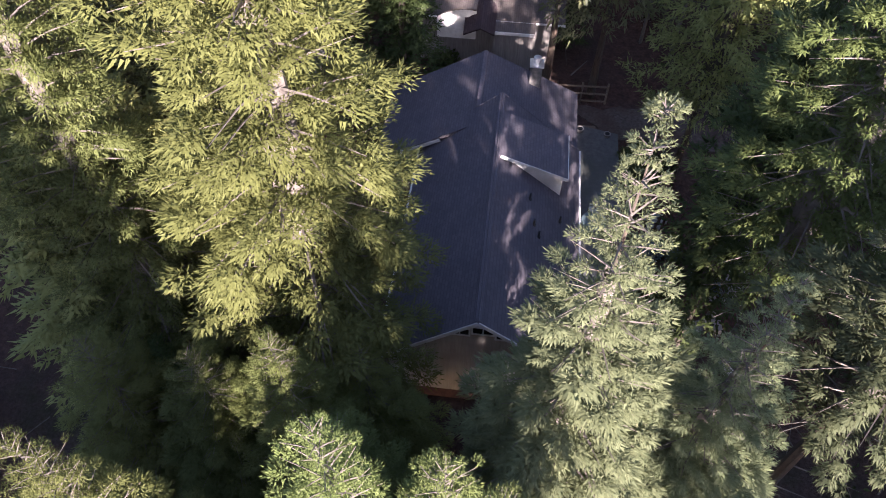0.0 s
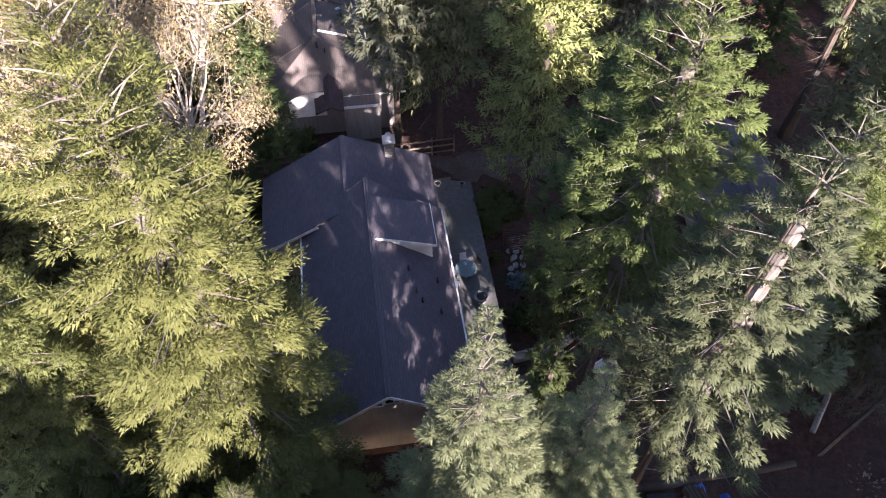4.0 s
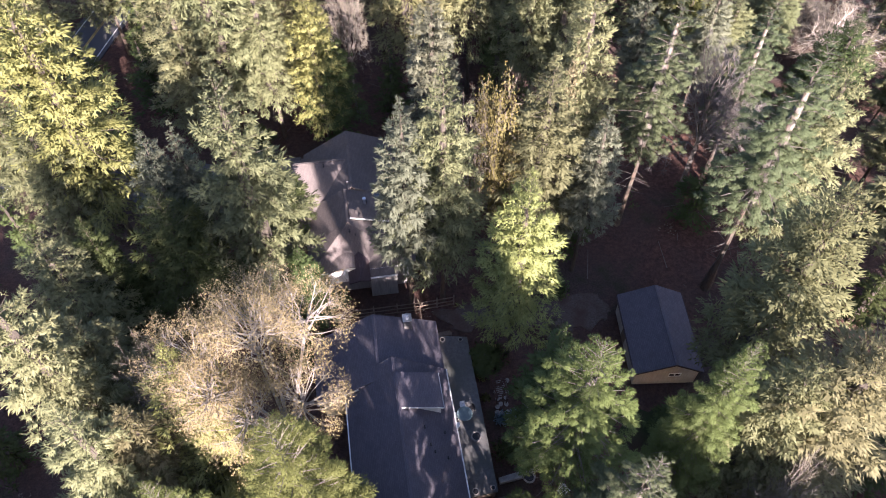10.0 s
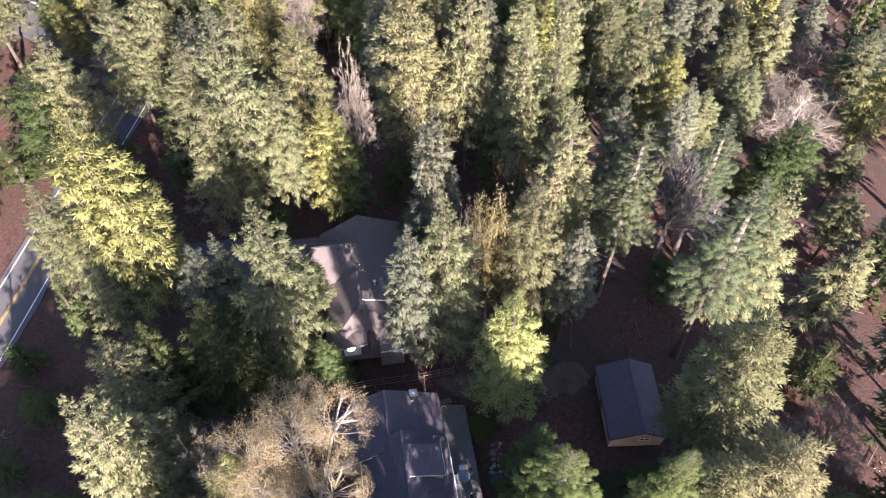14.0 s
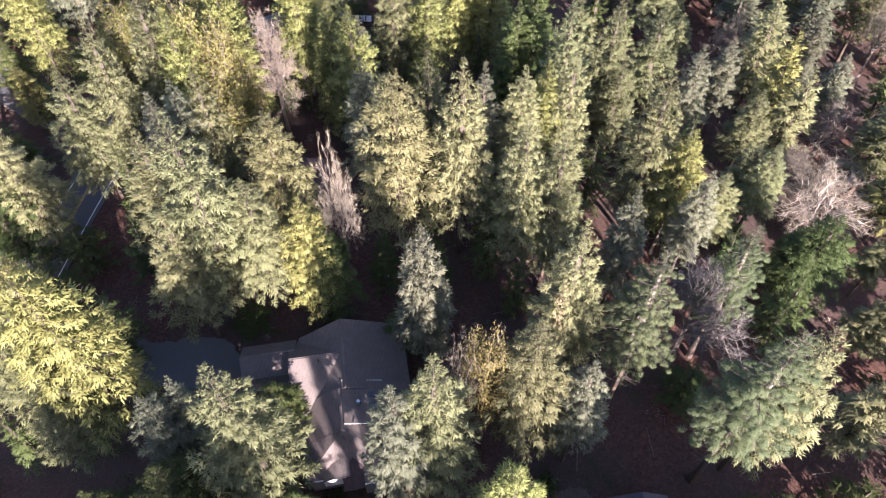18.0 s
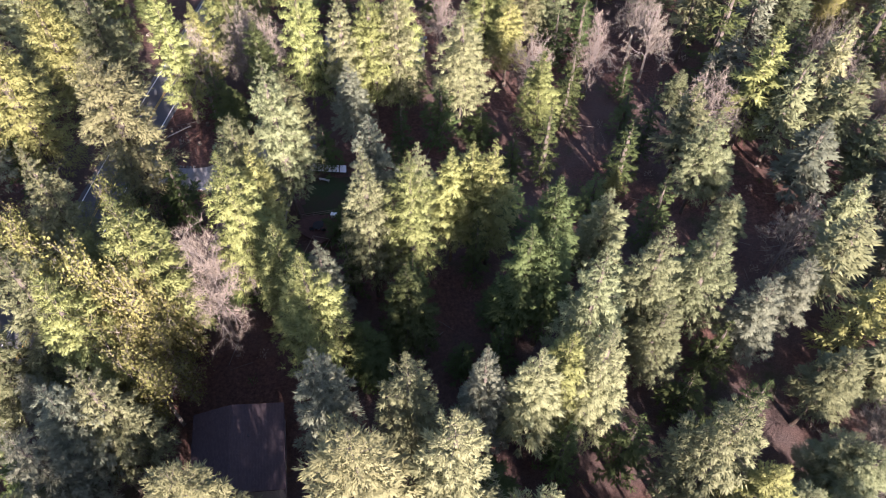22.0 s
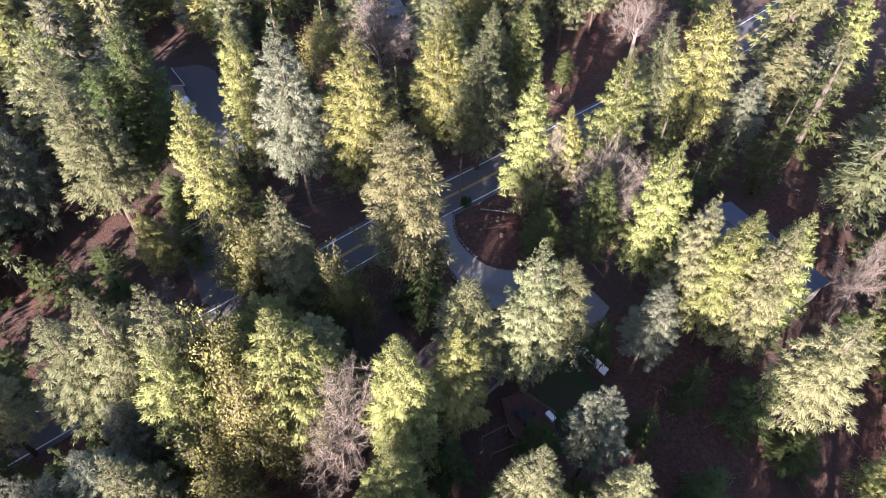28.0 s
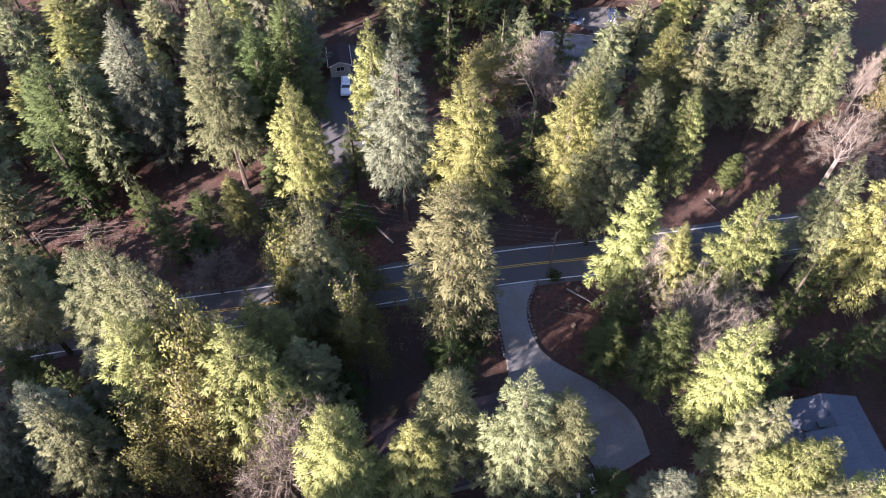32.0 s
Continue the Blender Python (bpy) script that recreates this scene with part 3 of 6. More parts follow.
def dome_oak_mesh(seed, H=33.0, R=8.0, lobes=7, leaves=36000, leaf=0.10, twigs=17000, twig_width=0.018):
    """A wide old oak: limbs rise to several rounded domes, each a shell of fine branches, twigs and leaves."""
    rng = np.random.default_rng(seed)
    A, B, RA, RB, ends, heart = [], [], [], [], [], []
    split = np.array([0, 0, H * 0.42])
    for k in range(lobes):
        q, far = k * 2.4 + 0.3 * rng.random(), 0.0 if k == 0 else 0.60 + 0.12 * rng.random()
        rl = R * (0.36 + 0.10 * rng.random())
        c = np.array([R * far * math.cos(q), R * far * math.sin(q), H - rl * 1.05 - (0.02 if k == 0 else 0.05 + 0.09 * rng.random()) * H])
        foot = c - np.array([0.25 * c[0], 0.25 * c[1], rl * 0.9])
        for a, b, ra, rb in ((split, foot, 0.24, 0.15), (foot, c, 0.15, 0.08)):
            A.append(a), B.append(b), RA.append(ra), RB.append(rb)
        for j in range(34):
            d = rng.normal(0, 1, 3)
            d[2] = abs(d[2]) * 0.9 - 0.25
            d /= np.linalg.norm(d)
            start = foot + (c - foot) * rng.random()
            tip = c + d * rl * (0.82 + 0.2 * rng.random()) * np.array([1, 1, 0.9])
            mid = start * 0.45 + tip * 0.55 + rng.normal(0, 0.25, 3)
            for a, b, ra, rb in ((start, mid, 0.075, 0.052), (mid, tip, 0.052, 0.018)):
                A.append(a), B.append(b), RA.append(ra), RB.append(rb)
            for m in range(6):
                e = tip + rng.normal(0, 0.55, 3)
                A.append(mid * 0.35 + tip * 0.65), B.append(e), RA.append(0.018), RB.append(0.007)
                ends.append(e), heart.append(c)
    A.append(np.array([0, 0, -0.3])), B.append(split * 1.02), RA.append(H * 0.016), RB.append(H * 0.011)
    wood = joined(prisms(np.array(A), np.array(B), np.array(RA), np.array(RB)))
    ends, heart = np.array(ends), np.array(heart)
    i = rng.integers(0, len(ends), twigs)
    D = unit(unit(ends[i] - heart[i]) * 0.7 + rng.normal(0, 0.55, (twigs, 3)))
    W = unit(np.cross(D, rng.normal(0, 1, D.shape)))
    v, f = sprays(ends[i] + rng.normal(0, 0.3, (twigs, 3)), D, W, 0.25 + 0.45 * rng.random(twigs), np.full(twigs, twig_width))
    fine = (v.tolist(), [], f.tolist())
    i = rng.integers(0, len(ends), leaves)
    p = ends[i] + rng.normal(0, 0.32, (leaves, 3)) + 0.25 * unit(ends[i] - heart[i])
    D = unit(rng.normal(0, 1, p.shape))
    W = unit(np.cross(D, rng.normal(0, 1, D.shape)))
    ln = leaf * (0.7 + 0.7 * rng.random(leaves))
    v, f = sprays(p, D, W, ln * 1.15, ln * 0.9)
    return wood, fine, facing(v, f, unit(p - heart[i]), 0.6)


def data_of(name, geo, mat):
    me = bpy.data.meshes.new(name)
    me.from_pydata(*geo[:3])
    me.materials.append(mat)
    if len(geo) > 3:
        me.polygons.foreach_set("use_smooth", [True] * len(me.polygons))
        me.normals_split_custom_set_from_vertices(geo[3])
    return me

# ---- ground and roads ----
def ground():
    n, size = 130, 700.0
    xs = np.linspace(-1, 1, n)
    xs = np.sign(xs) * (0.35 * np.abs(xs) + 0.65 * np.abs(xs) ** 3) * size
    v = [(x + 10, y + 90, -0.06 - 0.12 * (1 + noise.noise(Vector((x * 0.11, y * 0.11, 0))))) for y in xs for x in xs]
    f = [(j * n + i, j * n + i + 1, (j + 1) * n + i + 1, (j + 1) * n + i) for j in range(n - 1) for i in range(n - 1)]
    ob = part("ground", (v, [], f), GROUND, None, smooth=True)
    tagged(ob, "dark reddish forest floor of needles and dead leaves", "ground", kind="structure")


ground()
ROAD = spline([(-84, -40), (-68, 5), (-56, 40), (-44.9, 70), (-35.9, 96), (-29.6, 113), (-24.1, 128.8), (-17.6, 147.5), (-12.9, 159), (-6.1, 176.5), (5, 206), (22, 260), (40, 330)], 2.0)
road = thing("road", "worn grey two-lane asphalt road with painted lines", "road", kind="structure")
part("road_surface", ribbon(ROAD, 0, 7.4, 0.0, 0.25, 0.25), ASPHALT, road)
for off in (-2.95, 2.95):
    part("edge_line", ribbon(ROAD, off, 0.16, 0.014, 0.010), WHITELINE, road, "white painted edge line")
for off in (-0.14, 0.14):
    part("centre_line", ribbon(ROAD, off, 0.12, 0.014, 0.010), YELLOW, road, "yellow painted centre line")


def yard(name, label, outline, mat, z, category="pavement", thick=0.25, ragged=0.0):
    if ragged:
        # a worn, wandering edge
        line = spline(outline + outline[:1], 0.5)[:-1]
        outline = [(p.x + ragged * noise.noise(p * 0.9), p.y + ragged * noise.noise(p * 0.9 + Vector((7, 3, 0)))) for p in line]
    ob = part(name, slab([(x, y, z) for x, y in outline], thick), mat, None)
    return tagged(ob, label, category, kind="structure")


drive_n = spline([(-13.4, 150.2), (-11.0, 147.0), (-8.4, 145.3), (-5, 144.4), (-1.8, 144.7), (4.9, 148.0), (10, 149), (14.5, 147.5)], 1.2)
drive_s = spline([(-15.3, 144.2), (-13.0, 143.3), (-10.3, 141.9), (-6, 140.1), (-0.9, 137.9), (3, 139.4), (9, 140.6), (14.5, 141)], 1.2)
yard("driveway", "smooth pale concrete driveway joining the road", [(p.x, p.y) for p in drive_n] + [(p.x, p.y) for p in drive_s[::-1]], DRIVE, 0.03, "driveway")
yard("driveway", "shaded asphalt drive leading to parked cars", [(-43, 122), (-38, 119), (-32, 117), (-30, 121), (-40, 130), (-47, 137), (-56, 146), (-70, 155), (-77, 148), (-66, 141), (-55, 134)], ASPHALT, -0.02, "driveway", ragged=0.5)
yard("driveway", "dark asphalt forecourt beside a house", [(-21, 72), (-15, 71.5), (-11.6, 68.5), (-11.2, 64.5), (-16, 64), (-25, 67), (-37, 75), (-39, 79)], ASPHALT, -0.03, "driveway", ragged=0.6)
yard("driveway", "dark asphalt yard with cars beside a grey roof", [(-66, 190), (-62, 201), (-52, 206), (-44, 203), (-42, 194), (-47, 187), (-52, 190), (-57, 193)], ASPHALT, -0.02, "driveway", ragged=0.6)
yard("path", "trodden gravel track between the trees", [(8, 42.5), (16, 41.6), (22, 40.5), (26.5, 41), (27, 37), (22, 36.6), (17, 38.6), (11, 39.2)], GRAVEL, -0.045, "path", ragged=1.3)
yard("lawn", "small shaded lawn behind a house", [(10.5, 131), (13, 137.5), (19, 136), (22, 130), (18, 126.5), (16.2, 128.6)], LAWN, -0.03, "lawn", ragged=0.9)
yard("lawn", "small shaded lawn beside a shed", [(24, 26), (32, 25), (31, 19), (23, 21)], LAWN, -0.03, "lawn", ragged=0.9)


def edging(line, side, name="stone_edging"):
    """A row of rough stones beside the drive."""
    row = thing(name, "row of rough grey stones edging the driveway", "stone edging")
    rng = np.random.default_rng(5)
    bm = bmesh.new()
    bmesh.ops.create_icosphere(bm, subdivisions=1, radius=0.5)
    for v in bm.verts:
        v.co *= 1 + 0.25 * noise.noise(v.co * 3)
    first = part("stone", bm, STONE, row)
    me = first.data
    k = 0
    for a, b in zip(line, line[1:]):
        n = max(1, int((b - a).length / 0.45))
        for i in range(n):
            p = a + (b - a) * (i / n)
            ob = first if k == 0 else new("stone", me)
            ob.parent = row
            ob.matrix_basis = Matrix.LocRotScale((p.x + rng.normal(0, 0.06), p.y + side * 0.3 + rng.normal(0, 0.06), 0.1), Euler(rng.random(3) * 6), (0.34 + 0.2 * rng.random(), 0.34 + 0.2 * rng.random(), 0.3 + 0.15 * rng.random()))
            k += 1


# ---- houses ----
def gable_block(house, x0, x1, y0, y1, eave, ridge, rx, mat_roof, mat_wall, over=0.45, axis="y", floor=0.0, thick=0.18, eave_east=None, walls=True, fascia=TRIM):
    """Walls with gables and two roof planes; the ridge runs along axis at rx. Coordinates are the roof's outline."""
    sw = (lambda x, y, z: (x, y, z)) if axis == "y" else (lambda x, y, z: (y, x, z))
    far = eave if eave_east is None else eave_east
    if walls:
        w0, w1, v0, v1 = x0 + over, x1 - over, y0 + over, y1 - over
        e0 = eave + (ridge - eave) * (over / max(rx - x0, 0.01)) - thick
        e1 = far + (ridge - far) * (over / max(x1 - rx, 0.01)) - thick
        bm = bmesh.new()
        ends = [[bm.verts.new(sw(*p)) for p in ((w0, y, floor), (w1, y, floor), (w1, y, e1), (rx, y, ridge - thick - 0.02), (w0, y, e0))] for y in (v0, v1)]
        bm.faces.new(ends[0])
        bm.faces.new(ends[1][::-1])
        for i in (0, 1, 4):
            j = (i + 1) % 5
            bm.faces.new((ends[0][i], ends[1][i], ends[1][j], ends[0][j]))
        part("wall", bm, mat_wall, house)
    part("roof_slope", slab([sw(x0, y0, eave), sw(rx, y0, ridge), sw(rx, y1, ridge), sw(x0, y1, eave)], thick), mat_roof, house)
    part("roof_slope", slab([sw(rx + 0.004, y0, ridge), sw(x1, y0, far), sw(x1, y1, far), sw(rx + 0.004, y1, ridge)], thick), mat_roof, house)
    part("ridge_cap", beam(sw(rx, y0 + 0.02, ridge + 0.015), sw(rx, y1 - 0.02, ridge + 0.015), 0.28, 0.05), mat_roof, house)
    for y in (y0 - 0.02, y1 + 0.02):
        for xa, za in ((x0, eave), (x1, far)):
            part("fascia_board", beam(sw(xa, y, za - thick * 0.55), sw(rx, y, ridge - thick * 0.55), 0.05, 0.2), fascia if y < y1 else mat_roof, house, "painted fascia board")
    for xa, za in ((x0 - 0.06, eave), (x1 + 0.06, far)):
        part("gutter", beam(sw(xa, y0, za - 0.10), sw(xa, y1, za - 0.10), 0.11, 0.11), fascia, house, "eaves gutter")


def window(house, x, y, z, w, h, face, frame_mat=TRIM):
    """A framed window on a wall that looks towards face ('s', 'n', 'e', 'w')."""
    dx = face in "sn"
    sg = -1 if face in "sw" else 1
    q = (lambda a, dep, c: (x + a, y + sg * dep, z + c)) if dx else (lambda a, dep, c: (x + sg * dep, y + a, z + c))
    def bx(a0, a1, d0, d1, c0, c1):
        p, r = q(a0, d0, c0), q(a1, d1, c1)
        return box(min(p[0], r[0]), max(p[0], r[0]), min(p[1], r[1]), max(p[1], r[1]), p[2], r[2])
    win = part("window", bx(-w / 2, w / 2, -0.02, 0.03, -h / 2, h / 2), GLASS, house, "dark glazed window")
    t = 0.09
    for a0, a1, c0, c1 in ((-w / 2 - t, w / 2 + t, h / 2, h / 2 + t), (-w / 2 - t, w / 2 + t, -h / 2 - t, -h / 2), (-w / 2 - t, -w / 2, -h / 2, h / 2), (w / 2, w / 2 + t, -h / 2, h / 2)):
        part("frame", bx(a0, a1, 0.0, 0.06, c0, c1), frame_mat, win)
    part("mullion", bx(-0.03, 0.03, 0.02, 0.05, -h / 2, h / 2), frame_mat, win)
    return win


def chimney_on(house, x, y, z0, z1, w=0.9):
    c = part("chimney", box(x - w / 2, x + w / 2, y - w / 2, y + w / 2, z0, z1, 0.03), STONE, house, "pale boxed chimney")
    part("chimney_cap", box(x - w / 2 - 0.08, x + w / 2 + 0.08, y - w / 2 - 0.08, y + w / 2 + 0.08, z1, z1 + 0.08), METAL, c)
    part("flue", turned([(0.16, 0), (0.16, 0.35), (0.24, 0.36), (0.24, 0.46), (0.05, 0.5)], 12, at=(x, y, z1 + 0.07)), METAL, c, "metal flue")


def vent(house, x, y, z, h=0.45, r=0.06):
    part("vent_pipe", turned([(r * 1.8, -0.25), (r * 1.8, 0.04), (r, 0.06), (r, h)], 10, at=(x, y, z)), BLACK, house, "dark roof vent pipe")


def main_house():
    h = thing("house", "long tan house with a charcoal shingle roof and a dormer", "house", (1.3, 17.0, 0), -3.7)
    gable_block(h, -4.6, 5.3, 0, 15.9, 4.5, 8.55, 0.25, ROOF_A, SIDING)
    gable_block(h, -7.4, 5.1, 14.5, 21.6, 3.6, 7.25, -1.15, ROOF_A, SIDING, eave_east=4.4, fascia=ROOF_A)
    # shed dormer on the east slope
    part("dormer_wall", slab([(0.7, 11.0, 8.2), (4.05, 11.0, 7.0), (4.05, 14.0, 7.0), (0.7, 14.0, 8.2)], 1.9), TRIM, h, "white dormer walls")
    part("dormer_roof", slab([(0.35, 10.75, 8.55), (4.3, 10.75, 7.1), (4.3, 14.3, 7.1), (0.35, 14.3, 8.55)], 0.16), ROOF_A, h)
    part("fascia_board", beam((0.5, 10.72, 8.42), (4.3, 10.72, 7.03), 0.04, 0.2), TRIM, h, "white painted fascia board")
    part("fascia_board", beam((4.33, 10.75, 7.02), (4.33, 14.3, 7.02), 0.04, 0.18), TRIM, h, "white painted fascia board")
    # closing wedge where the wider north roof begins
    part("fascia_board", beam((-7.4, 14.44, 3.52), (-3.3, 14.44, 5.75), 0.05, 0.22), TRIM, h, "white painted fascia board")
    tab = bmesh.new()
    slab([(-0.16, -0.15, -0.075), (0, -0.15, 0.035), (0.16, -0.15, -0.075), (0.16, 0.15, -0.09), (0, 0.15, 0.02), (-0.16, 0.15, -0.09)], 0.02, tab)
    first = part("ridge_shingle", tab, ROOF_A, h)
    first.location = (0.25, 0.2, 8.6)
    for k in range(1, 62):
        ob = new("ridge_shingle", first.data)
        ob.parent = h
        ob.location = (0.25, 0.2 + 0.255 * k, 8.6)
    chimney_on(h, 2.2, 20.7, 5.0, 7.2, 0.75)
    for x, y in ((2.3, 9.2), (2.6, 7.6), (4.0, 6.6), (4.1, 9.0), (2.9, 7.0)):
        vent(h, x, y, 8.75 - 0.8 * x)
    # south gable: band of windows under the apex, windows below
    for x, w, z in ((-0.6, 0.85, 6.95), (0.5, 0.95, 7.15), (1.5, 0.7, 6.85)):
        window(h, x, 0.45, z, w, 0.5, "s")
    for y in (3.0, 6.5, 17.5):
        window(h, 4.85 if y < 14 else 4.65, y, 2.9, 1.6, 1.2, "e")
    part("door", box(4.85, 4.93, 9.2, 11.0, 1.9, 4.0), GLASS, h, "glazed patio door")
    part("lower_wall", box(-4.0, 4.7, 0.40, 0.43, 0.0, 0.9), REDWOOD, h, "red brown base wall")


def hip_end(house, x0, x1, y0, y1, eave, ridge, rx, mat, thick=0.18):
    """A hipped end: the ridge begins at y1 and the eave lies at y0."""
    part("hip_slope", slab([(x0, y0, eave), (x1, y0, eave), (rx, y1, ridge)], thick), mat, house)
    part("roof_slope", slab([(x0, y0, eave), (rx, y1, ridge), (x0, y1, eave)], thick), mat, house)
    part("roof_slope", slab([(x1, y0, eave), (x1, y1, eave), (rx, y1, ridge)], thick), mat, house)
    part("gutter", beam((x0, y0 - 0.06, eave - 0.1), (x1, y0 - 0.06, eave - 0.1), 0.11), TRIM, house, "pale eaves gutter")


def north_house():
    h = thing("house", "rambling grey brown house with many roof planes", "house", (0.9, 46.4, 0), -4.2)
    gable_block(h, -5.2, 6.6, 4.4, 9.5, 4.4, 7.5, -0.4, ROOF_B, SIDING_GREY, fascia=ROOF_B)
    hip_end(h, -5.2, 6.6, 0.2, 4.4, 4.4, 7.5, -0.4, ROOF_B)
    part("wall", box(-4.7, 6.1, 0.7, 5.0, 0, 4.25), SIDING_GREY, h)
    gable_block(h, -5.2, 7.9, 9.4, 18.9, 4.4, 7.7, 0.4, ROOF_B, SIDING_GREY, fascia=ROOF_B)
    gable_block(h, 6.6, 18.4, -6.2, 0.2, 4.3, 7.55, 14.2, ROOF_B, SIDING_GREY, axis="x", fascia=ROOF_B)
    gable_block(h, 14.2, 18.8, -12.3, -5.6, 4.2, 5.9, 16.4, ROOF_B, SIDING_GREY, axis="x", fascia=ROOF_B)
    # long shed dormer on the east slope
    part("dormer_wall", slab([(0.3, 5.4, 7.1), (4.2, 5.4, 5.9), (4.2, 10.2, 5.9), (0.3, 10.2, 7.1)], 1.6), SIDING_GREY, h)
    part("dormer_roof", slab([(-0.1, 5.1, 7.55), (4.6, 5.1, 6.05), (4.6, 10.5, 6.05), (-0.1, 10.5, 7.55)], 0.16), ROOF_B, h)
    part("fascia_board", beam((-0.1, 5.06, 7.45), (4.6, 5.06, 5.97), 0.05, 0.2), TRIM, h)
    part("fascia_board", beam((-0.1, 10.54, 7.45), (4.6, 10.54, 5.97), 0.05, 0.2), TRIM, h)
    # arched white gable front and the small entry roof beside it
    bm = bmesh.new()
    arch = [(-3.1 + 3.0 * k / 8, 4.15 + 1.15 * math.sin(math.pi * (0.12 + 0.5 * k / 8))) for k in range(9)]
    low = [bm.verts.new((x, 0.05, 2.6)) for x, z in arch]
    high = [bm.verts.new((x, -0.05, z)) for x, z in arch]
    for k in range(8):
        bm.faces.new((low[k], low[k + 1], high[k + 1], high[k]))
    part("gable_front", bm, TRIM, h, "white arched gable front")
    bm = bmesh.new()
    rows = [[bm.verts.new((x, y, z + dz)) for x, z in arch] for y, dz in ((-0.2, -0.02), (-0.2, 0.1), (2.4, 0.35), (2.4, 0.2))]
    for ra, rb in zip(rows, rows[1:] + rows[:1]):
        for k in range(8):
            bm.faces.new((ra[k], ra[k + 1], rb[k + 1], rb[k]))
    part("eyebrow_roof", bm, ROOF_B, h, "curved brow of the roof")
    part("entry_roof", slab([(-0.95, -1.3, 3.95), (0.35, -1.6, 4.75), (0.35, 1.9, 5.6), (-0.95, 1.3, 5.1)], 0.14), ROOF_D, h, "dark brown entry roof")
    part("entry_roof", slab([(0.354, -1.6, 4.75), (1.4, -1.2, 4.0), (1.4, 1.4, 5.1), (0.354, 1.9, 5.6)], 0.14), ROOF_D, h, "dark brown entry roof")
    part("porch_roof", slab([(1.25, -0.8, 4.02), (4.4, -0.8, 4.02), (4.4, 0.5, 4.5), (1.25, 0.5, 4.5)], 0.14), ROOF_B, h)
    part("fascia_board", box(1.3, 4.4, -0.86, -0.8, 3.8, 4.04), TRIM, h, "white painted fascia board")
    part("porch_wall", box(1.3, 4.3, -0.55, -0.43, 0, 3.8), SIDING_GREY, h, "grey porch wall")
    for x, y, z in ((-0.3, 3.6, 7.0), (1.9, 7.6, 6.9), (-2.6, 13.6, 7.4), (0.3, 3.2, 6.6)):
        vent(h, x, y, z - 0.1)
    part("flue_pipe", turned([(0.12, 0), (0.12, 0.9), (0.2, 0.92), (0.2, 1.05)], 10, at=(1.7, 7.4, 6.8)), METAL, h, "metal flue pipe")
    for y in (6.9, 8.3):
        part("skylight", box(2.9, 3.6, y, y + 0.7, 6.5, 6.62), GLASS, h, "dark skylight")
    for y in (3.0, 13.0, 16.0):
        window(h, 7.45 if y > 9 else 6.15, y, 2.6, 1.4, 1.2, "e")
        window(h, -4.75, y, 2.6, 1.4, 1.2, "w")


def shed():
    h = thing("shed", "plain dark-roofed shed with tan gable walls", "shed", (29.7, 27.9, 0), -11.0)
    gable_block(h, -3.5, 3.5, 0, 9.6, 2.8, 4.5, 0.3, ROOF_A, SIDING, over=0.3, fascia=ROOF_D)
    window(h, 0.8, 0.3, 1.9, 1.1, 0.45, "s")
    part("side_door", box(-3.24, -3.16, 5.0, 6.2, 0, 2.0), WOOD, h, "wooden side door")


def east_house():
    h = thing("house", "slate-blue shingled house with skylights and a raised dormer", "house", (18.0, 162.0, 0), -22.5)
    gable_block(h, -0.6, 10.4, 0, 17.6, 4.2, 6.4, 5.2, ROOF_C, SIDING_GREY, axis="x", fascia=ROOF_C)
    part("dormer_wall", slab([(4.7, 1.2, 6.5), (13.5, 1.2, 6.5), (13.5, 5.6, 7.3), (4.7, 5.6, 7.3)], 1.9), SIDING_GREY, h)
    part("dormer_roof", slab([(4.4, 0.9, 6.6), (13.8, 0.9, 6.6), (13.8, 5.9, 7.5), (4.4, 5.9, 7.5)], 0.16), ROOF_C, h)
    for y in (1.5, 3.2):
        part("skylight", box(3.1, 3.8, y, y + 1.1, 4.75 + y * 0.35, 4.95 + y * 0.35), GLASS, h, "dark domed skylight")
    vent(h, 2.6, 4.8, 6.1)
    window(h, -0.1 + 0.0, 5.0, 2.4, 1.4, 1.2, "w")


def west_house():
    h = thing("house", "low dark brown shingled house beside the driveway", "house", (-4.0, 119.6, 0), -14.0)
    gable_block(h, 0, 9.6, 0, 16.6, 3.2, 4.6, 4.8, ROOF_D, SIDING_GREY, fascia=ROOF_D)
    vent(h, 3.0, 9.0, 4.0)


def wood_house():
    h = thing("house", "dark brown shingled house hidden among tall trees", "house", (-0.4, 97.6, 0), -4.5)
    gable_block(h, -5.0, 5.5, -10.5, 0, 4.2, 5.5, -0.4, ROOF_D, SIDING_GREY, fascia=ROOF_D)
    vent(h, 1.6, -4.0, 5.05)
    for x in (-2.4, 2.4):
        window(h, x, -0.45, 2.2, 1.3, 1.1, "n")
    window(h, -4.55, -4.5, 2.2, 1.4, 1.1, "w")
    window(h, 5.05, -4.5, 2.2, 1.4, 1.1, "e")


def far_house():
    h = thing("house", "grey weathered roof of a house in the woods", "house", (-57.5, 181.0, 0), -40.0)
    gable_block(h, 0, 12, 0, 9.5, 4.2, 5.6, 6.2, ROOF_E, SIDING_GREY)
    h2 = thing("cabin", "small pale cabin with one dark window", "cabin", (-69.4, 143.1, 0), 70.0)
    gable_block(h2, 0, 4.2, 0, 6.0, 2.5, 3.4, 2.1, ROOF_D, CREAM, over=0.25)
    window(h2, 2.1, 0.25, 1.7, 1.3, 0.8, "s")


main_house()
north_house()
shed()
east_house()
west_house()
wood_house()
far_house()

# ---- trees ----
KINDS = {}


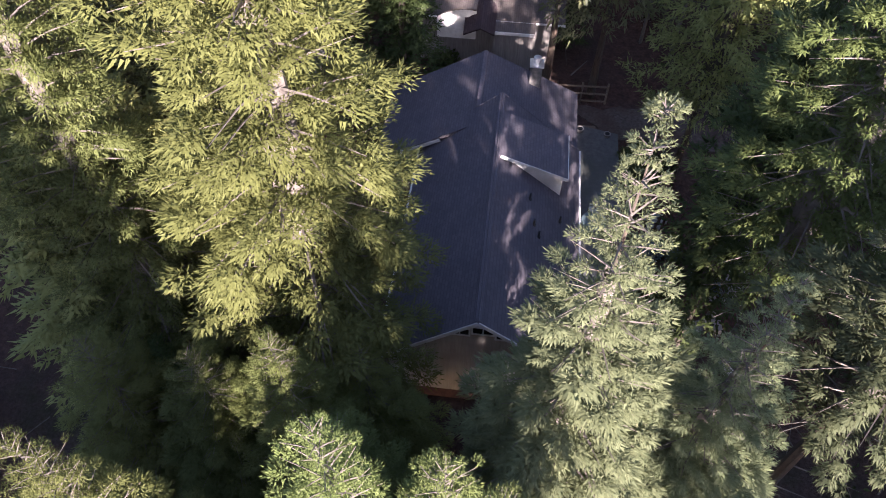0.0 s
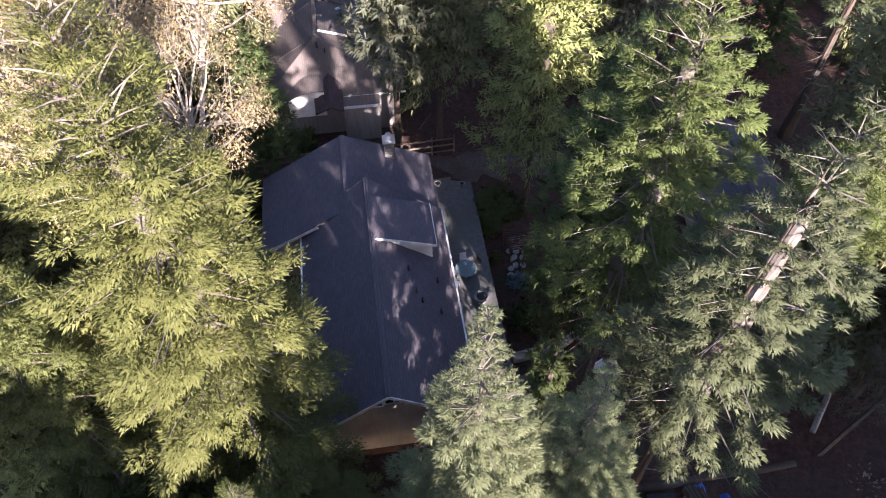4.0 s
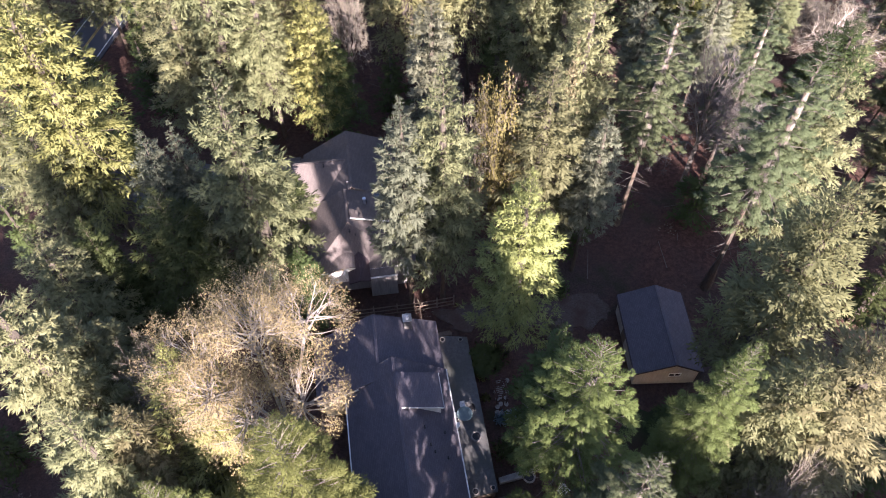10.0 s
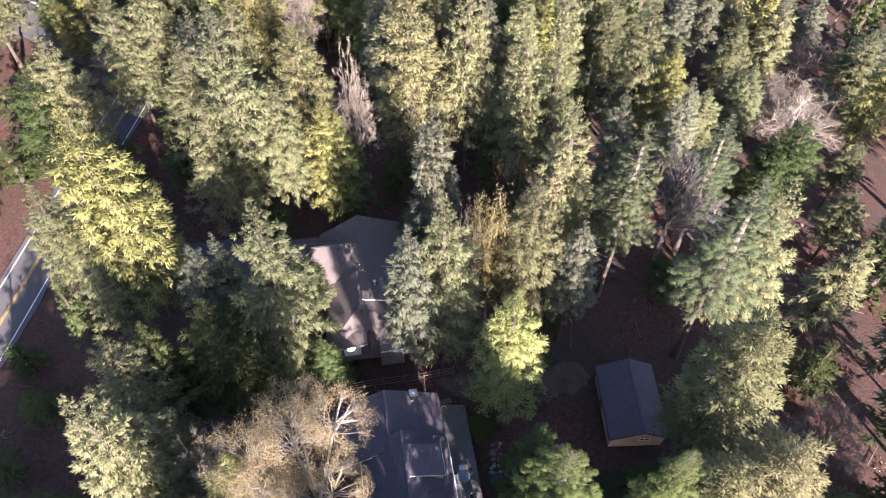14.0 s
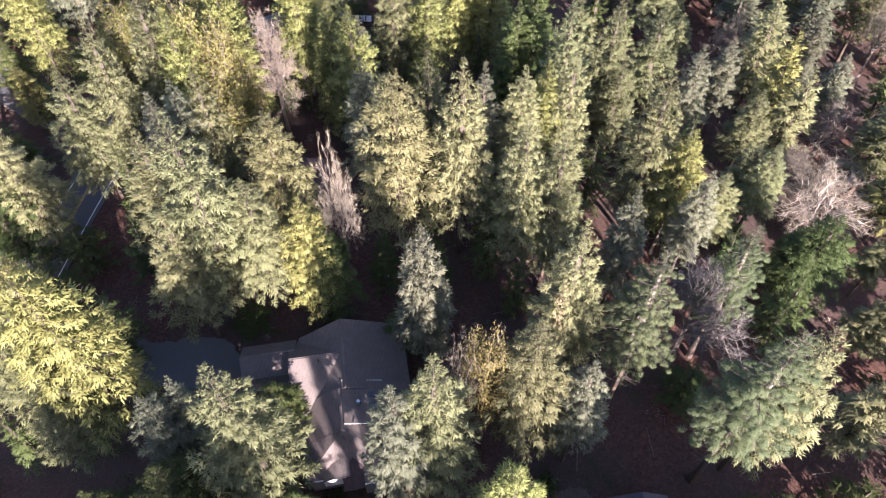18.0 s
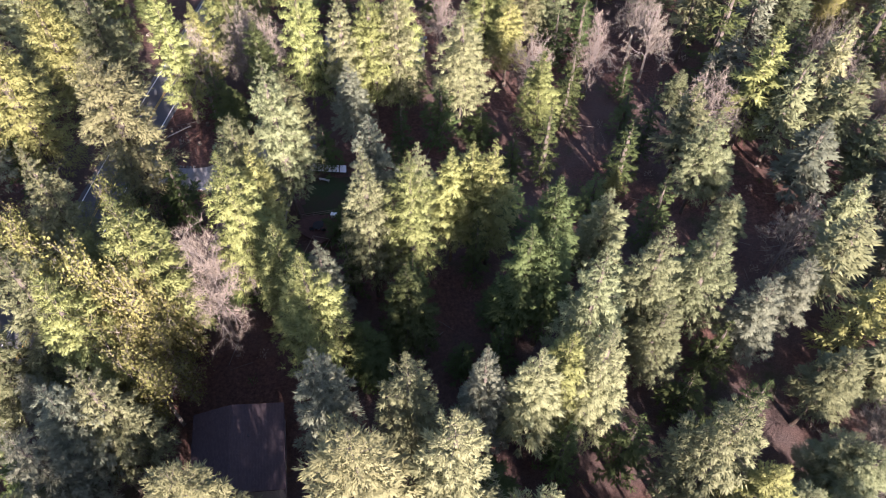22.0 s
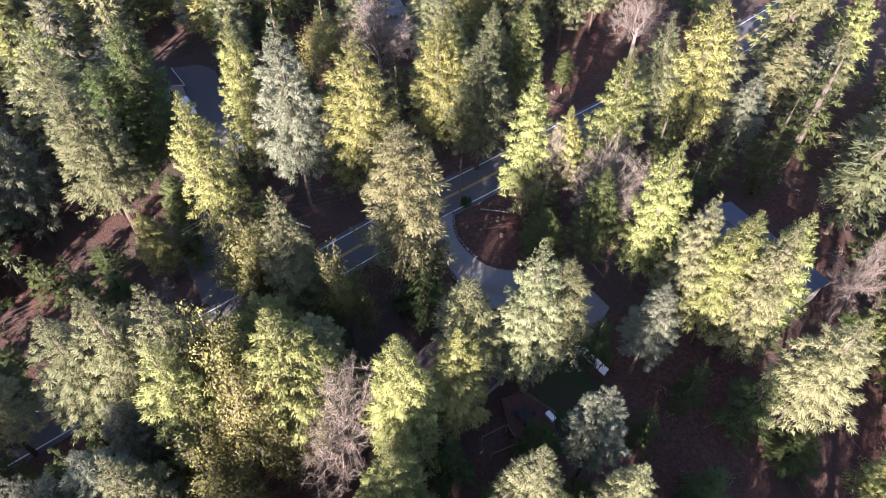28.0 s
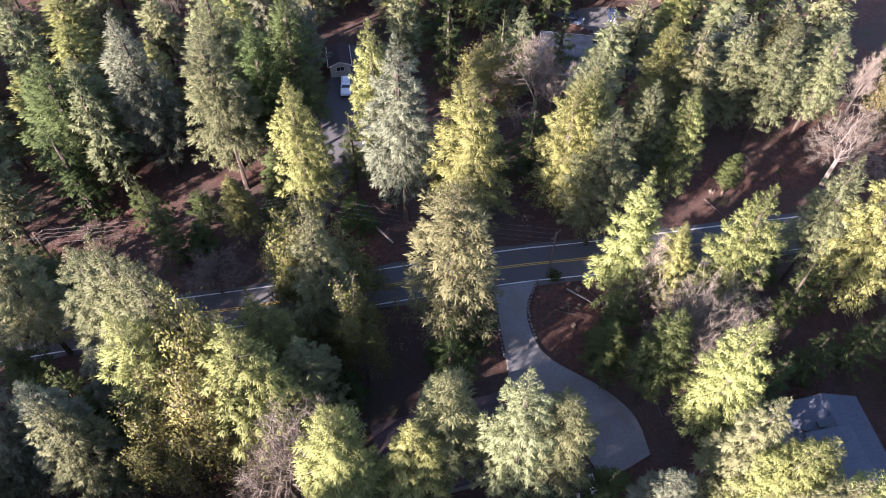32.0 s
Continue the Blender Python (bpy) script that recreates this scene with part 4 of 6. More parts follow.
def kind_of(code, name, label, category, geos, leaf, wood=BARK, limb=TWIGBARK, size=(22.0, 3.4)):
    KINDS[code] = dict(name=name, label=label, category=category, size=size, leaf=leaf, made=[])
    for g in geos:
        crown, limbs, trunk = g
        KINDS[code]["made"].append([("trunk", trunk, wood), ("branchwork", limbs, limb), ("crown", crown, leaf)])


fir_geo = [conifer_mesh(11 + k, nb=150, per=112, base=0.24 + 0.05 * k, size=0.37, power=0.7 - 0.06 * (k % 2), ragged=0.13, whorl=6 + k % 2, fan=0.34, slim=0.25, sag=0.14, puff=0.4, blend=0.57, core=0.16, plain=True, tip=True) for k in range(4)]
cedar_geo = [conifer_mesh(31 + k, nb=160, per=106, base=0.16 + 0.05 * k, power=0.6, lift=50, sag=0.12, size=0.34, ragged=0.13, whorl=0, dome=0.12, fan=0.36, slim=0.27, blend=0.8, puff=0.46, core=0.16, plain=True, tip=True) for k in range(4)]
lite_fir = [conifer_mesh(121 + k, nb=90, per=48, base=0.26 + 0.05 * k, size=0.62, power=0.7, ragged=0.13, fan=0.34, slim=0.3, puff=0.52, blend=0.61, core=0.16, plain=True, tip=True) for k in range(2)]
lite_cedar = [conifer_mesh(131 + k, nb=90, per=48, base=0.18, power=0.62, lift=44, sag=0.16, size=0.58, ragged=0.13, whorl=0, dome=0.08, slim=0.32, puff=0.54, blend=0.63, core=0.16, plain=True, tip=True) for k in range(2)]
small_fir = [conifer_mesh(141 + k, nb=60, per=40, base=0.10, size=0.58, power=0.8, ragged=0.16, slim=0.28, puff=0.5, blend=0.61, core=0.16, plain=True, tip=True) for k in range(3)]
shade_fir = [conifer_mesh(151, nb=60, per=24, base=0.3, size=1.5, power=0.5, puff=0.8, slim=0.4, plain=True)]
fir_big = [conifer_mesh(51 + k, H=28, R=3.6, nb=250, per=520, base=0.14, size=0.17, power=0.76, ragged=0.18, whorl=9, fan=0.48, slim=0.22, sag=0.16, droop=0.05, blend=0.51, lift=34, core=0.16, puff=0.34, tip=True) for k in range(2)]
fir_high = [conifer_mesh(55, H=28, R=3.6, nb=130, per=480, base=0.40, size=0.17, power=0.74, ragged=0.2, whorl=6, fan=0.36, slim=0.22, sag=0.2, droop=0.1, blend=0.65, core=0.16, puff=0.30)]
cedar_big = [conifer_mesh(61 + k, H=30, R=4.4, nb=260, per=640, base=0.16, power=0.56, lift=42, sag=0.2, size=0.15, ragged=0.2, whorl=0, dome=0.2, fan=0.30, slim=0.24, blend=0.51, core=0.16, puff=0.42) for k in range(2)]
cedar_high = [conifer_mesh(65, H=30, R=4.4, nb=170, per=500, base=0.42, power=0.64, lift=42, sag=0.2, size=0.165, ragged=0.2, whorl=0, dome=0.2, fan=0.30, slim=0.24, blend=0.57, core=0.16, puff=0.33)]
wide_fir = [conifer_mesh(161 + k, H=26, R=5.4, nb=200, per=124, base=0.24 + 0.05 * k, size=0.4, power=0.66, ragged=0.14, whorl=7, fan=0.32, slim=0.25, sag=0.14, puff=0.5, blend=0.57, core=0.16, plain=True, tip=True) for k in range(2)]
wide_cedar = [conifer_mesh(171 + k, H=26, R=5.4, nb=210, per=118, base=0.18 + 0.05 * k, power=0.58, lift=48, sag=0.12, size=0.37, ragged=0.14, whorl=0, dome=0.12, fan=0.32, slim=0.27, blend=0.8, puff=0.56, core=0.16, plain=True, tip=True) for k in range(2)]
pine_geo = [pine_mesh(71 + k) for k in range(3)]
pine_dense = [conifer_mesh(81 + k, H=25, R=4.4, nb=170, per=112, base=0.26, lift=36, sag=0.10, size=0.36, ragged=0.22, dome=0.5, whorl=0, slim=0.28, puff=0.58, blend=0.61, core=0.16, plain=True) for k in range(2)]
kind_of("f", "fir_tree", "tall green fir with layered boughs among other trees", "tree", fir_geo, FIR)
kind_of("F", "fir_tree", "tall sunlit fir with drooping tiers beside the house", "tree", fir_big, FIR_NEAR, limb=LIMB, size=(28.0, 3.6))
kind_of("X", "fir_tree", "tall fir with shade-toned needles and a bare lower trunk", "tree", fir_high, FIR_SHADE, limb=LIMB, size=(28.0, 3.6))
kind_of("b", "fir_tree", "narrow blue-grey fir with dense pointed crown", "tree", fir_geo, BLUE)
kind_of("c", "cedar_tree", "bright yellow-green cedar with a dense flame-shaped crown", "tree", cedar_geo, CEDAR)
kind_of("C", "cedar_tree", "massive yellow-green cedar towering beside the house", "tree", cedar_big, CEDAR_NEAR, limb=LIMB, size=(30.0, 4.4))
kind_of("K", "cedar_tree", "tall cedar with a high sunlit crown over the garden", "tree", cedar_high, CEDAR_NEAR, limb=LIMB, size=(30.0, 4.4))
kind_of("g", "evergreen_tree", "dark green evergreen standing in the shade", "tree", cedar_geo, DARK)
kind_of("r", "fir_tree", "olive-brown conifer with thin boughs", "tree", fir_geo, OLIVE)
kind_of("y", "fir_tree", "bleached dying conifer with straw-coloured needles", "tree", fir_geo[:1], PALE)
kind_of("p", "pine_tree", "broad pine with rounded clumps of pale needles", "tree", pine_dense, PINE, size=(25.0, 4.4))
kind_of("q", "pine_tree", "open pine with tufts of long needles", "tree", pine_geo, PINE, size=(25.0, 4.0))


def kind_broad(code, name, label, geos, fine_mat, leaf_mat, wood_mat, size=(18.0, 5.0)):
    KINDS[code] = dict(name=name, label=label, category="tree", size=size, leaf=leaf_mat, made=[])
    for wood, fine, leaves in geos:
        KINDS[code]["made"].append([("trunk", wood, wood_mat), ("twigwork", fine, fine_mat)] + ([("crown", leaves, leaf_mat)] if leaves else []))


kind_of("1", "fir_tree", "slender green fir deeper in the forest", "tree", lite_fir, FIR)
kind_of("2", "cedar_tree", "yellow-green cedar deeper in the forest", "tree", lite_cedar, CEDAR)
# the same fir shape in grey-green needles
kind_of("3", "spruce_tree", "blue-grey fir deeper in the forest", "tree", lite_fir[:1], BLUE)
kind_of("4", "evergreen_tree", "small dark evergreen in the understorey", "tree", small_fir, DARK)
# the next three kinds are unseen trees that only cast shade
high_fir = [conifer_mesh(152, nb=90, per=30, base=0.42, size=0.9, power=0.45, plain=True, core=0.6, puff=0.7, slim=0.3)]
kind_of("6", "pine_tree", "unseen tall pine with a high crown, added to shade the houses", "tree", high_fir, PINE)
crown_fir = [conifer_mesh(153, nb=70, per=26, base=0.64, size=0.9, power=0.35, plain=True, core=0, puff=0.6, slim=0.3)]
kind_of("7", "pine_tree", "unseen bare-trunked pine with a small high crown, added to dapple sunlight", "tree", crown_fir, PINE)
kind_of("5", "pine_tree", "unseen conifer added behind the start to block the sun", "tree", shade_fir, FIR)
bare = [broadleaf_mesh(91 + k, twigs=7500, twig_width=0.022, cb=0.34, depth=2, boughs=11, reach=0.75) for k in range(3)]
tan = [dome_oak_mesh(101)]
oak = [broadleaf_mesh(111 + k, leaves=13000, leaf=0.21, twigs=2400, twig_width=0.025, depth=2, boughs=12, loose=0.42) for k in range(3)]
kind_broad("d", "bare_tree", "leafless tree with a haze of pinkish grey twigs", bare, TWIG, TAN, LIMB)
kind_broad("e", "bare_tree", "leafless grey tree with dense dark twigs", bare[:1], GREYTWIG, TAN, LIMB)
kind_broad("w", "bare_tree", "leafless pale-barked tree with a white trunk", bare[1:2], TWIG, TAN, WHITEBARK)
kind_broad("t", "oak_tree", "tall oak with dry tan leaves on pale branches", tan, TANTWIG, TAN, PALELIMB, (33.0, 8.0))
kind_broad("o", "oak_tree", "oak with sparse yellowing leaves", oak, TWIG, OAKLEAF, LIMB)

# broad trees keep the same small sprays
for code, geos in (("f", wide_fir), ("b", wide_fir), ("r", wide_fir), ("c", wide_cedar), ("g", wide_cedar)):
    k = KINDS[code]
    kind_of(code + "w", k["name"], k["label"], k["category"], geos, k["leaf"], size=(26.0, 5.4))
MASTERS = {}
PLANTED = []
COUNT = [0]


def plant(code, x, y, height, radius, base=0.0):
    """A tree of that kind, height and crown radius; shapes alternate and are turned and sized."""
    if code in "fbrcg" and radius > 4.4:
        code += "w"
    k = KINDS[code]
    n = COUNT[0]
    PLANTED.append((x, y))
    COUNT[0] += 1
    which = n % len(k["made"])
    sx, sz = (0.96 if code in "FCKXt" else 0.92) * radius / k["size"][1], height / k["size"][0]
    turn = (n * 137.5) % 360
    m = pose(x, y, base - 0.1, 0, 0, turn)
    key = (code, which)
    if key not in MASTERS:
        top = thing(k["name"], k["label"], k["category"], group="forest trees")
        for nm, geo, mat in k["made"][which]:
            ob = new(nm, data_of(nm, geo, mat))
            ob.parent = top
            if nm.endswith("work"):
                tagged(ob, kind="stuff")
        MASTERS[key] = top
        top.scale = (sx, sx, sz)
        top.matrix_world = m @ Matrix.Diagonal((sx, sx, sz, 1))
        return top
    src = MASTERS[key]
    old = src.scale.copy()
    src.scale = (sx, sx, sz)
    ob = copy_thing(src, m)
    src.scale = old
    return ob


# the trees: kind, place, height, crown radius
plant("C", -2.5, 8.0, 17.5, 3.2)
plant("F", 4.0, 9.5, 28.0, 4.7)
plant("C", -4.4, 9.9, 18.6, 3.2)
plant("F", 8.4, 9.9, 22.8, 3.9)
plant("g", 5.1, 10.5, 8.9, 1.3)
plant("X", 14.0, 11.3, 31.4, 4.6)
plant("d", 27.3, 11.7, 23.1, 3.3)
plant("g", -10.2, 12.6, 13.4, 2.2)
plant("o", 32.9, 14.3, 10.0, 2.6)
plant("C", -11.4, 15.4, 32.2, 3.6)
plant("p", 31.6, 15.1, 29.9, 6.3)
plant("C", -4.8, 15.5, 35.6, 5.6)
plant("c", -14.2, 15.6, 23.1, 3.8)
plant("p", 27.9, 16.0, 26.6, 4.9)
plant("C", 22.7, 16.7, 30.3, 3.6)
plant("c", -11.4, 18.2, 21.3, 4.2)
plant("K", 13.6, 18.3, 31.4, 5.0)
plant("d", 30.3, 18.3, 10.3, 4.7)
plant("d", 35.1, 20.8, 13.8, 3.8)
plant("d", 48.6, 22.3, 13.7, 5.1)
plant("d", 41.6, 22.3, 13.7, 4)
plant("f", -18.0, 22.6, 29.5, 4.9)
plant("f", -15.6, 23.0, 21.3, 4)
plant("r", -15.4, 23.5, 26.3, 3.8)
plant("g", 13.9, 23.3, 25.1, 4)
plant("c", -11.3, 24.2, 30.6, 5)
plant("p", 33.1, 24.6, 32.8, 6)
plant("t", -6.6, 25.2, 32.5, 6.2)
plant("d", 39.9, 25.2, 13.7, 4.1)
plant("d", -15.7, 29.8, 24.9, 4.2)
plant("f", -22.7, 31.0, 32.6, 5.4)
plant("f", -20.7, 33.8, 22.5, 4)
plant("g", 12.1, 34.1, 4.2, 2)
plant("c", 14.9, 35.1, 28.2, 4.8)
plant("X", 39.7, 38.5, 33.8, 5.6)
plant("f", 43.5, 38.8, 32.8, 5.3)
plant("f", -23.6, 41.2, 25.1, 5.7)
plant("g", -4.2, 41.9, 15.8, 3)
plant("b", 6.3, 43.3, 30.4, 4.4)
plant("g", -14.4, 43.5, 24.4, 5.6)
plant("f", 9.9, 43.6, 33.6, 5.6)
plant("g", -20.9, 43.8, 22.2, 3.5)
plant("b", 25.5, 44.2, 24.9, 3.6)
plant("g", -9.5, 45.8, 11.9, 3.6)
plant("f", -7.5, 46.4, 34.4, 6.3)
plant("f", 20.8, 47.2, 29.2, 6.1)
plant("f", 65.5, 48.2, 15.7, 3.6)
plant("o", 16.8, 49.0, 27.7, 3.5)
plant("X", 33.3, 49.8, 32.4, 4.6)
plant("b", -15.4, 49.8, 25.5, 4.3)
plant("d", 14.6, 50.8, 25.0, 3.2)
plant("g", -15.1, 50.7, 9.9, 3)
plant("b", -13.4, 52.3, 24.0, 3.4)
plant("y", 25.5, 53.0, 25.9, 2.2)
plant("e", 43.1, 53.2, 23.7, 7.6)
plant("X", 46.7, 53.9, 27.2, 4.2)
plant("f", 27.1, 54.3, 33.0, 5.5)
plant("g", -5.6, 54.8, 14.0, 3.8)
plant("f", 72.8, 57.4, 13.7, 3.1)
plant("g", 62.4, 57.9, 19.7, 5.4)
plant("f", -27.3, 57.6, 23.9, 5.4)
plant("b", 12.4, 59.7, 30.1, 4.3)
plant("g", 63.1, 60.4, 14.6, 4.5)
plant("c", -24.5, 60.3, 36.0, 7.6)
plant("b", 38.3, 63.7, 24.4, 3.5)
plant("f", -33.0, 64.0, 24.1, 5.4)
plant("b", 48.7, 65.5, 23.0, 3.6)
plant("w", 71.3, 68.2, 13.4, 7.4)
plant("f", 30.9, 69.1, 31.1, 5.2)
plant("f", 55.4, 70.1, 16.3, 3.8)
plant("d", 73.3, 70.9, 13.8, 8.5)
plant("c", 48.8, 71.0, 24.3, 3.9)
plant("f", 27.2, 71.3, 32.1, 5.4)
plant("c", 0.6, 71.2, 24.4, 4.5)
plant("f", 62.8, 71.5, 18.3, 4.2)
plant("f", -13.8, 71.6, 25.4, 5.8)
plant("g", 2.1, 72.1, 17.9, 5.3)
plant("f", 62.2, 74.1, 16.6, 3.8)
plant("f", -10.3, 74.4, 36.7, 6.8)
plant("f", -5.2, 74.4, 25.6, 5.8)
plant("f", 46.1, 75.1, 30.9, 5.5)
plant("d", 71.3, 75.8, 11.6, 6.9)
plant("d", 5.1, 76.3, 28.8, 3.6)
plant("f", 21.3, 77.9, 34.8, 5.8)
plant("p", 13.2, 78.4, 33.3, 6.4)
plant("p", -1.4, 81.0, 28.3, 5.2)
plant("f", 66.1, 81.6, 18.8, 4.3)
plant("d", 80.7, 81.7, 13.5, 7.3)
plant("f", -15.9, 82.1, 28.5, 6.4)
plant("f", 31.7, 85.6, 26.3, 4.4)
plant("f", 38.7, 85.8, 27.9, 4.7)
plant("f", 19.0, 85.9, 30.5, 5.1)
plant("b", 26.6, 86.6, 27.0, 3.9)
plant("c", 35.7, 87.3, 24.8, 4)
plant("b", 84.6, 87.9, 17.4, 3.6)
plant("b", -14.4, 87.5, 29.2, 4.5)
plant("g", -38.0, 87.7, 22.3, 5.9)
plant("b", 11.0, 89.6, 28.3, 4.1)
plant("b", 80.4, 90.7, 15.4, 3.2)
plant("g", -18.0, 90.0, 20.0, 3.4)
plant("b", 61.5, 91.2, 20.4, 4.2)
plant("f", -34.3, 90.0, 26.1, 5.8)
plant("f", 49.3, 91.7, 19.6, 4.5)
plant("b", -12.6, 92.0, 27.1, 4.2)
plant("f", 40.6, 93.2, 30.3, 5)
plant("b", 68.0, 93.5, 19.0, 3.9)
plant("f", -9.7, 92.8, 28.2, 4.6)
plant("g", -38.7, 92.5, 14.3, 4.2)
plant("f", 49.2, 96.2, 27.0, 5)
plant("b", 85.7, 97.0, 18.1, 3.7)
plant("f", 57.1, 97.1, 24.3, 5.2)
plant("b", -17.2, 97.0, 22.0, 3.2)
plant("o", -7.8, 99.3, 22.9, 5)
plant("f", -26.9, 98.7, 26.1, 5.9)
# dark kind chosen here for the shade this fir stands in
plant("g", 38.1, 100.0, 24.9, 4.1)
plant("o", -11.0, 102.8, 26.0, 5.8)
plant("g", 16.1, 99.9, 13.8, 4.2)
plant("c", 11.1, 100.2, 28.4, 4.9)
# darkened likewise, for shade rather than leaf colour
plant("g", 35.7, 100.7, 25.3, 4.2)
plant("c", -12.3, 101.3, 31.3, 5)
plant("g", 21.9, 102.2, 20.7, 4.1)
plant("f", -22.1, 101.7, 31.3, 5.1)
plant("g", 33.9, 102.9, 12.7, 3.3)
plant("g", -60.8, 101.5, 25.8, 7.8)
plant("f", -15.5, 104.2, 34.0, 5.6)
plant("o", -7.0, 104.7, 28.1, 4.8)
plant("b", 12.8, 105.4, 23.7, 3.4)
# also given dark leaves in place of its neighbours' shade
plant("g", 40.4, 105.6, 26.4, 4.4)
plant("c", 8.6, 106.4, 26.3, 4.6)
plant("o", -11.9, 106.5, 31.2, 5)
plant("f", 48.6, 107.7, 20.5, 4)
plant("f", 68.3, 108.4, 13.5, 3.1)
plant("c", -6.3, 109.3, 31.3, 6.2)
plant("c", 24.4, 111.2, 28.5, 4.7)
plant("d", -33.7, 110.6, 9.4, 4.9)
plant("d", -0.6, 110.1, 23.9, 7)
plant("f", 19.3, 112.8, 29.2, 4.8)
plant("c", -13.1, 112.8, 24.0, 5)
plant("b", -59.9, 112.1, 29.8, 6)
plant("c", 4.3, 113.7, 30.6, 5.2)
plant("c", 35.7, 114.8, 24.6, 4)
plant("f", -8.0, 114.9, 22.0, 5)
plant("c", 30.7, 116.5, 22.8, 3.7)
plant("c", 33.5, 116.6, 22.9, 3.7)
plant("f", 71.5, 117.1, 13.4, 3.1)
plant("f", 67.9, 117.0, 20.9, 4.8)
plant("o", -16.3, 116.7, 13.1, 4.2)
plant("c", -39.2, 117.1, 15.4, 3.2)
plant("f", 26.9, 119.2, 22.3, 3.7)
plant("c", 6.6, 120.2, 24.9, 4)
plant("o", -22.6, 119.6, 23.4, 4.9)
plant("c", 57.5, 121.6, 8.0, 1.6)
plant("f", -16.7, 120.9, 30.2, 4.9)
plant("f", -51.2, 120.6, 30.8, 6.8)
plant("o", -10.7, 122.4, 24.1, 4.1)
plant("b", 21.5, 123.1, 24.5, 3.6)
plant("o", -24.8, 123.2, 18.2, 5.7)
plant("p", 4.9, 124.8, 25.9, 4.7)
plant("g", -41.9, 124.1, 15.1, 3.2)
plant("o", -21.9, 125.2, 14.2, 5.3)
plant("f", -64.1, 124.9, 29.7, 6.8)
plant("c", -37.0, 126.9, 28.9, 5)
plant("f", 9.9, 129.9, 31.0, 5.1)
plant("d", 77.4, 130.9, 15.5, 6.5)
plant("g", -58.9, 128.9, 22.7, 6.6)
plant("p", 11.7, 134.0, 24.0, 4.4)
plant("p", -10.1, 134.0, 31.8, 6.3)
plant("f", 74.0, 136.2, 12.0, 2.8)
plant("g", -57.2, 133.8, 28.0, 6.3)
plant("c", 50.1, 137.2, 18.7, 4)
plant("b", 21.0, 139.8, 20.3, 4.1)
plant("b", -32.7, 139.4, 33.4, 6.6)
plant("c", -42.0, 140.2, 29.5, 5.3)
plant("f", 38.8, 142.4, 25.7, 5.8)
plant("d", 62.8, 145.9, 18.5, 4.9)
plant("d", 52.1, 146.0, 17.5, 4.5)
plant("c", -25.9, 146.0, 30.0, 7.0)
plant("d", 74.3, 148.3, 17.6, 5)
plant("f", 29.8, 147.9, 28.6, 5.2)
plant("c", 25.8, 148.6, 26.3, 5.0)
plant("f", 21.4, 149.1, 26.5, 4.4)
plant("g", 2.6, 148.9, 12.3, 3.6)
plant("c", 30.6, 150.6, 27.4, 5.2)
plant("g", 8.6, 150.2, 22.2, 3.7)
plant("c", 26.0, 151.1, 24.5, 5.0)
plant("c", 15.5, 151.9, 28.6, 4.5)
plant("c", 49.8, 153.1, 18.4, 3.9)
plant("d", 7.0, 155.7, 23.5, 5.3)
plant("c", -4.6, 155.9, 27.6, 4.4)
plant("d", -1.7, 157.3, 18.8, 5.3)
plant("c", 46.7, 158.1, 23.2, 4.8)
plant("c", -0.7, 159.6, 20.4, 3.3)
plant("c", -22.0, 159.3, 26.5, 5.5)
plant("c", 49.5, 160.9, 20.0, 4.2)
plant("f", 60.8, 161.1, 20.4, 4.5)
plant("d", 40.2, 162.3, 17.7, 5.3)
plant("f", -15.2, 160.2, 26.5, 5.9)
plant("d", 7.2, 160.9, 18.4, 6.8)
plant("f", 55.6, 161.3, 20.5, 4.5)
plant("c", -22.5, 162.7, 26.1, 5.4)
plant("o", -46.5, 162.4, 16.8, 6.4)
plant("c", 4.1, 164.6, 28.4, 5.1)
plant("d", -2.2, 165.3, 12.5, 5.3)
plant("f", -25.4, 165.2, 27.7, 6.1)
plant("d", -39.1, 166.6, 20.8, 7.9)
plant("f", -45.1, 167.3, 20.9, 4.5)
plant("f", -19.9, 171.3, 22.9, 4.3)
plant("c", -16.4, 175.2, 22.3, 4.5)
plant("c", -27.2, 180.1, 25.1, 5)
plant("f", 4.0, 180.7, 24.9, 4.7)
plant("c", 9.8, 182.0, 29.3, 5.8)
plant("g", -12.7, 185.0, 8.9, 2.4)
plant("f", -23.3, 191.5, 24.4, 5.4)
plant("f", -19.1, 195.8, 24.5, 5.4)
plant("d", -6.3, 200.2, 15.9, 7.3)
plant("f", -16.5, 203.9, 22.0, 5.0)
plant("C", 1.6, 4.1, 24.1, 2.5)
plant("C", -1.2, 4.4, 25.8, 2.8)
plant("C", -2.6, 12.1, 14.4, 3.3)
plant("C", -7.4, 10.4, 16.6, 3.3)
plant("C", -10.8, 10.6, 16.7, 3.3)
plant("C", 0.7, 4.3, 24.9, 2.8)
plant("C", -7.1, 4.9, 23.2, 2.8)

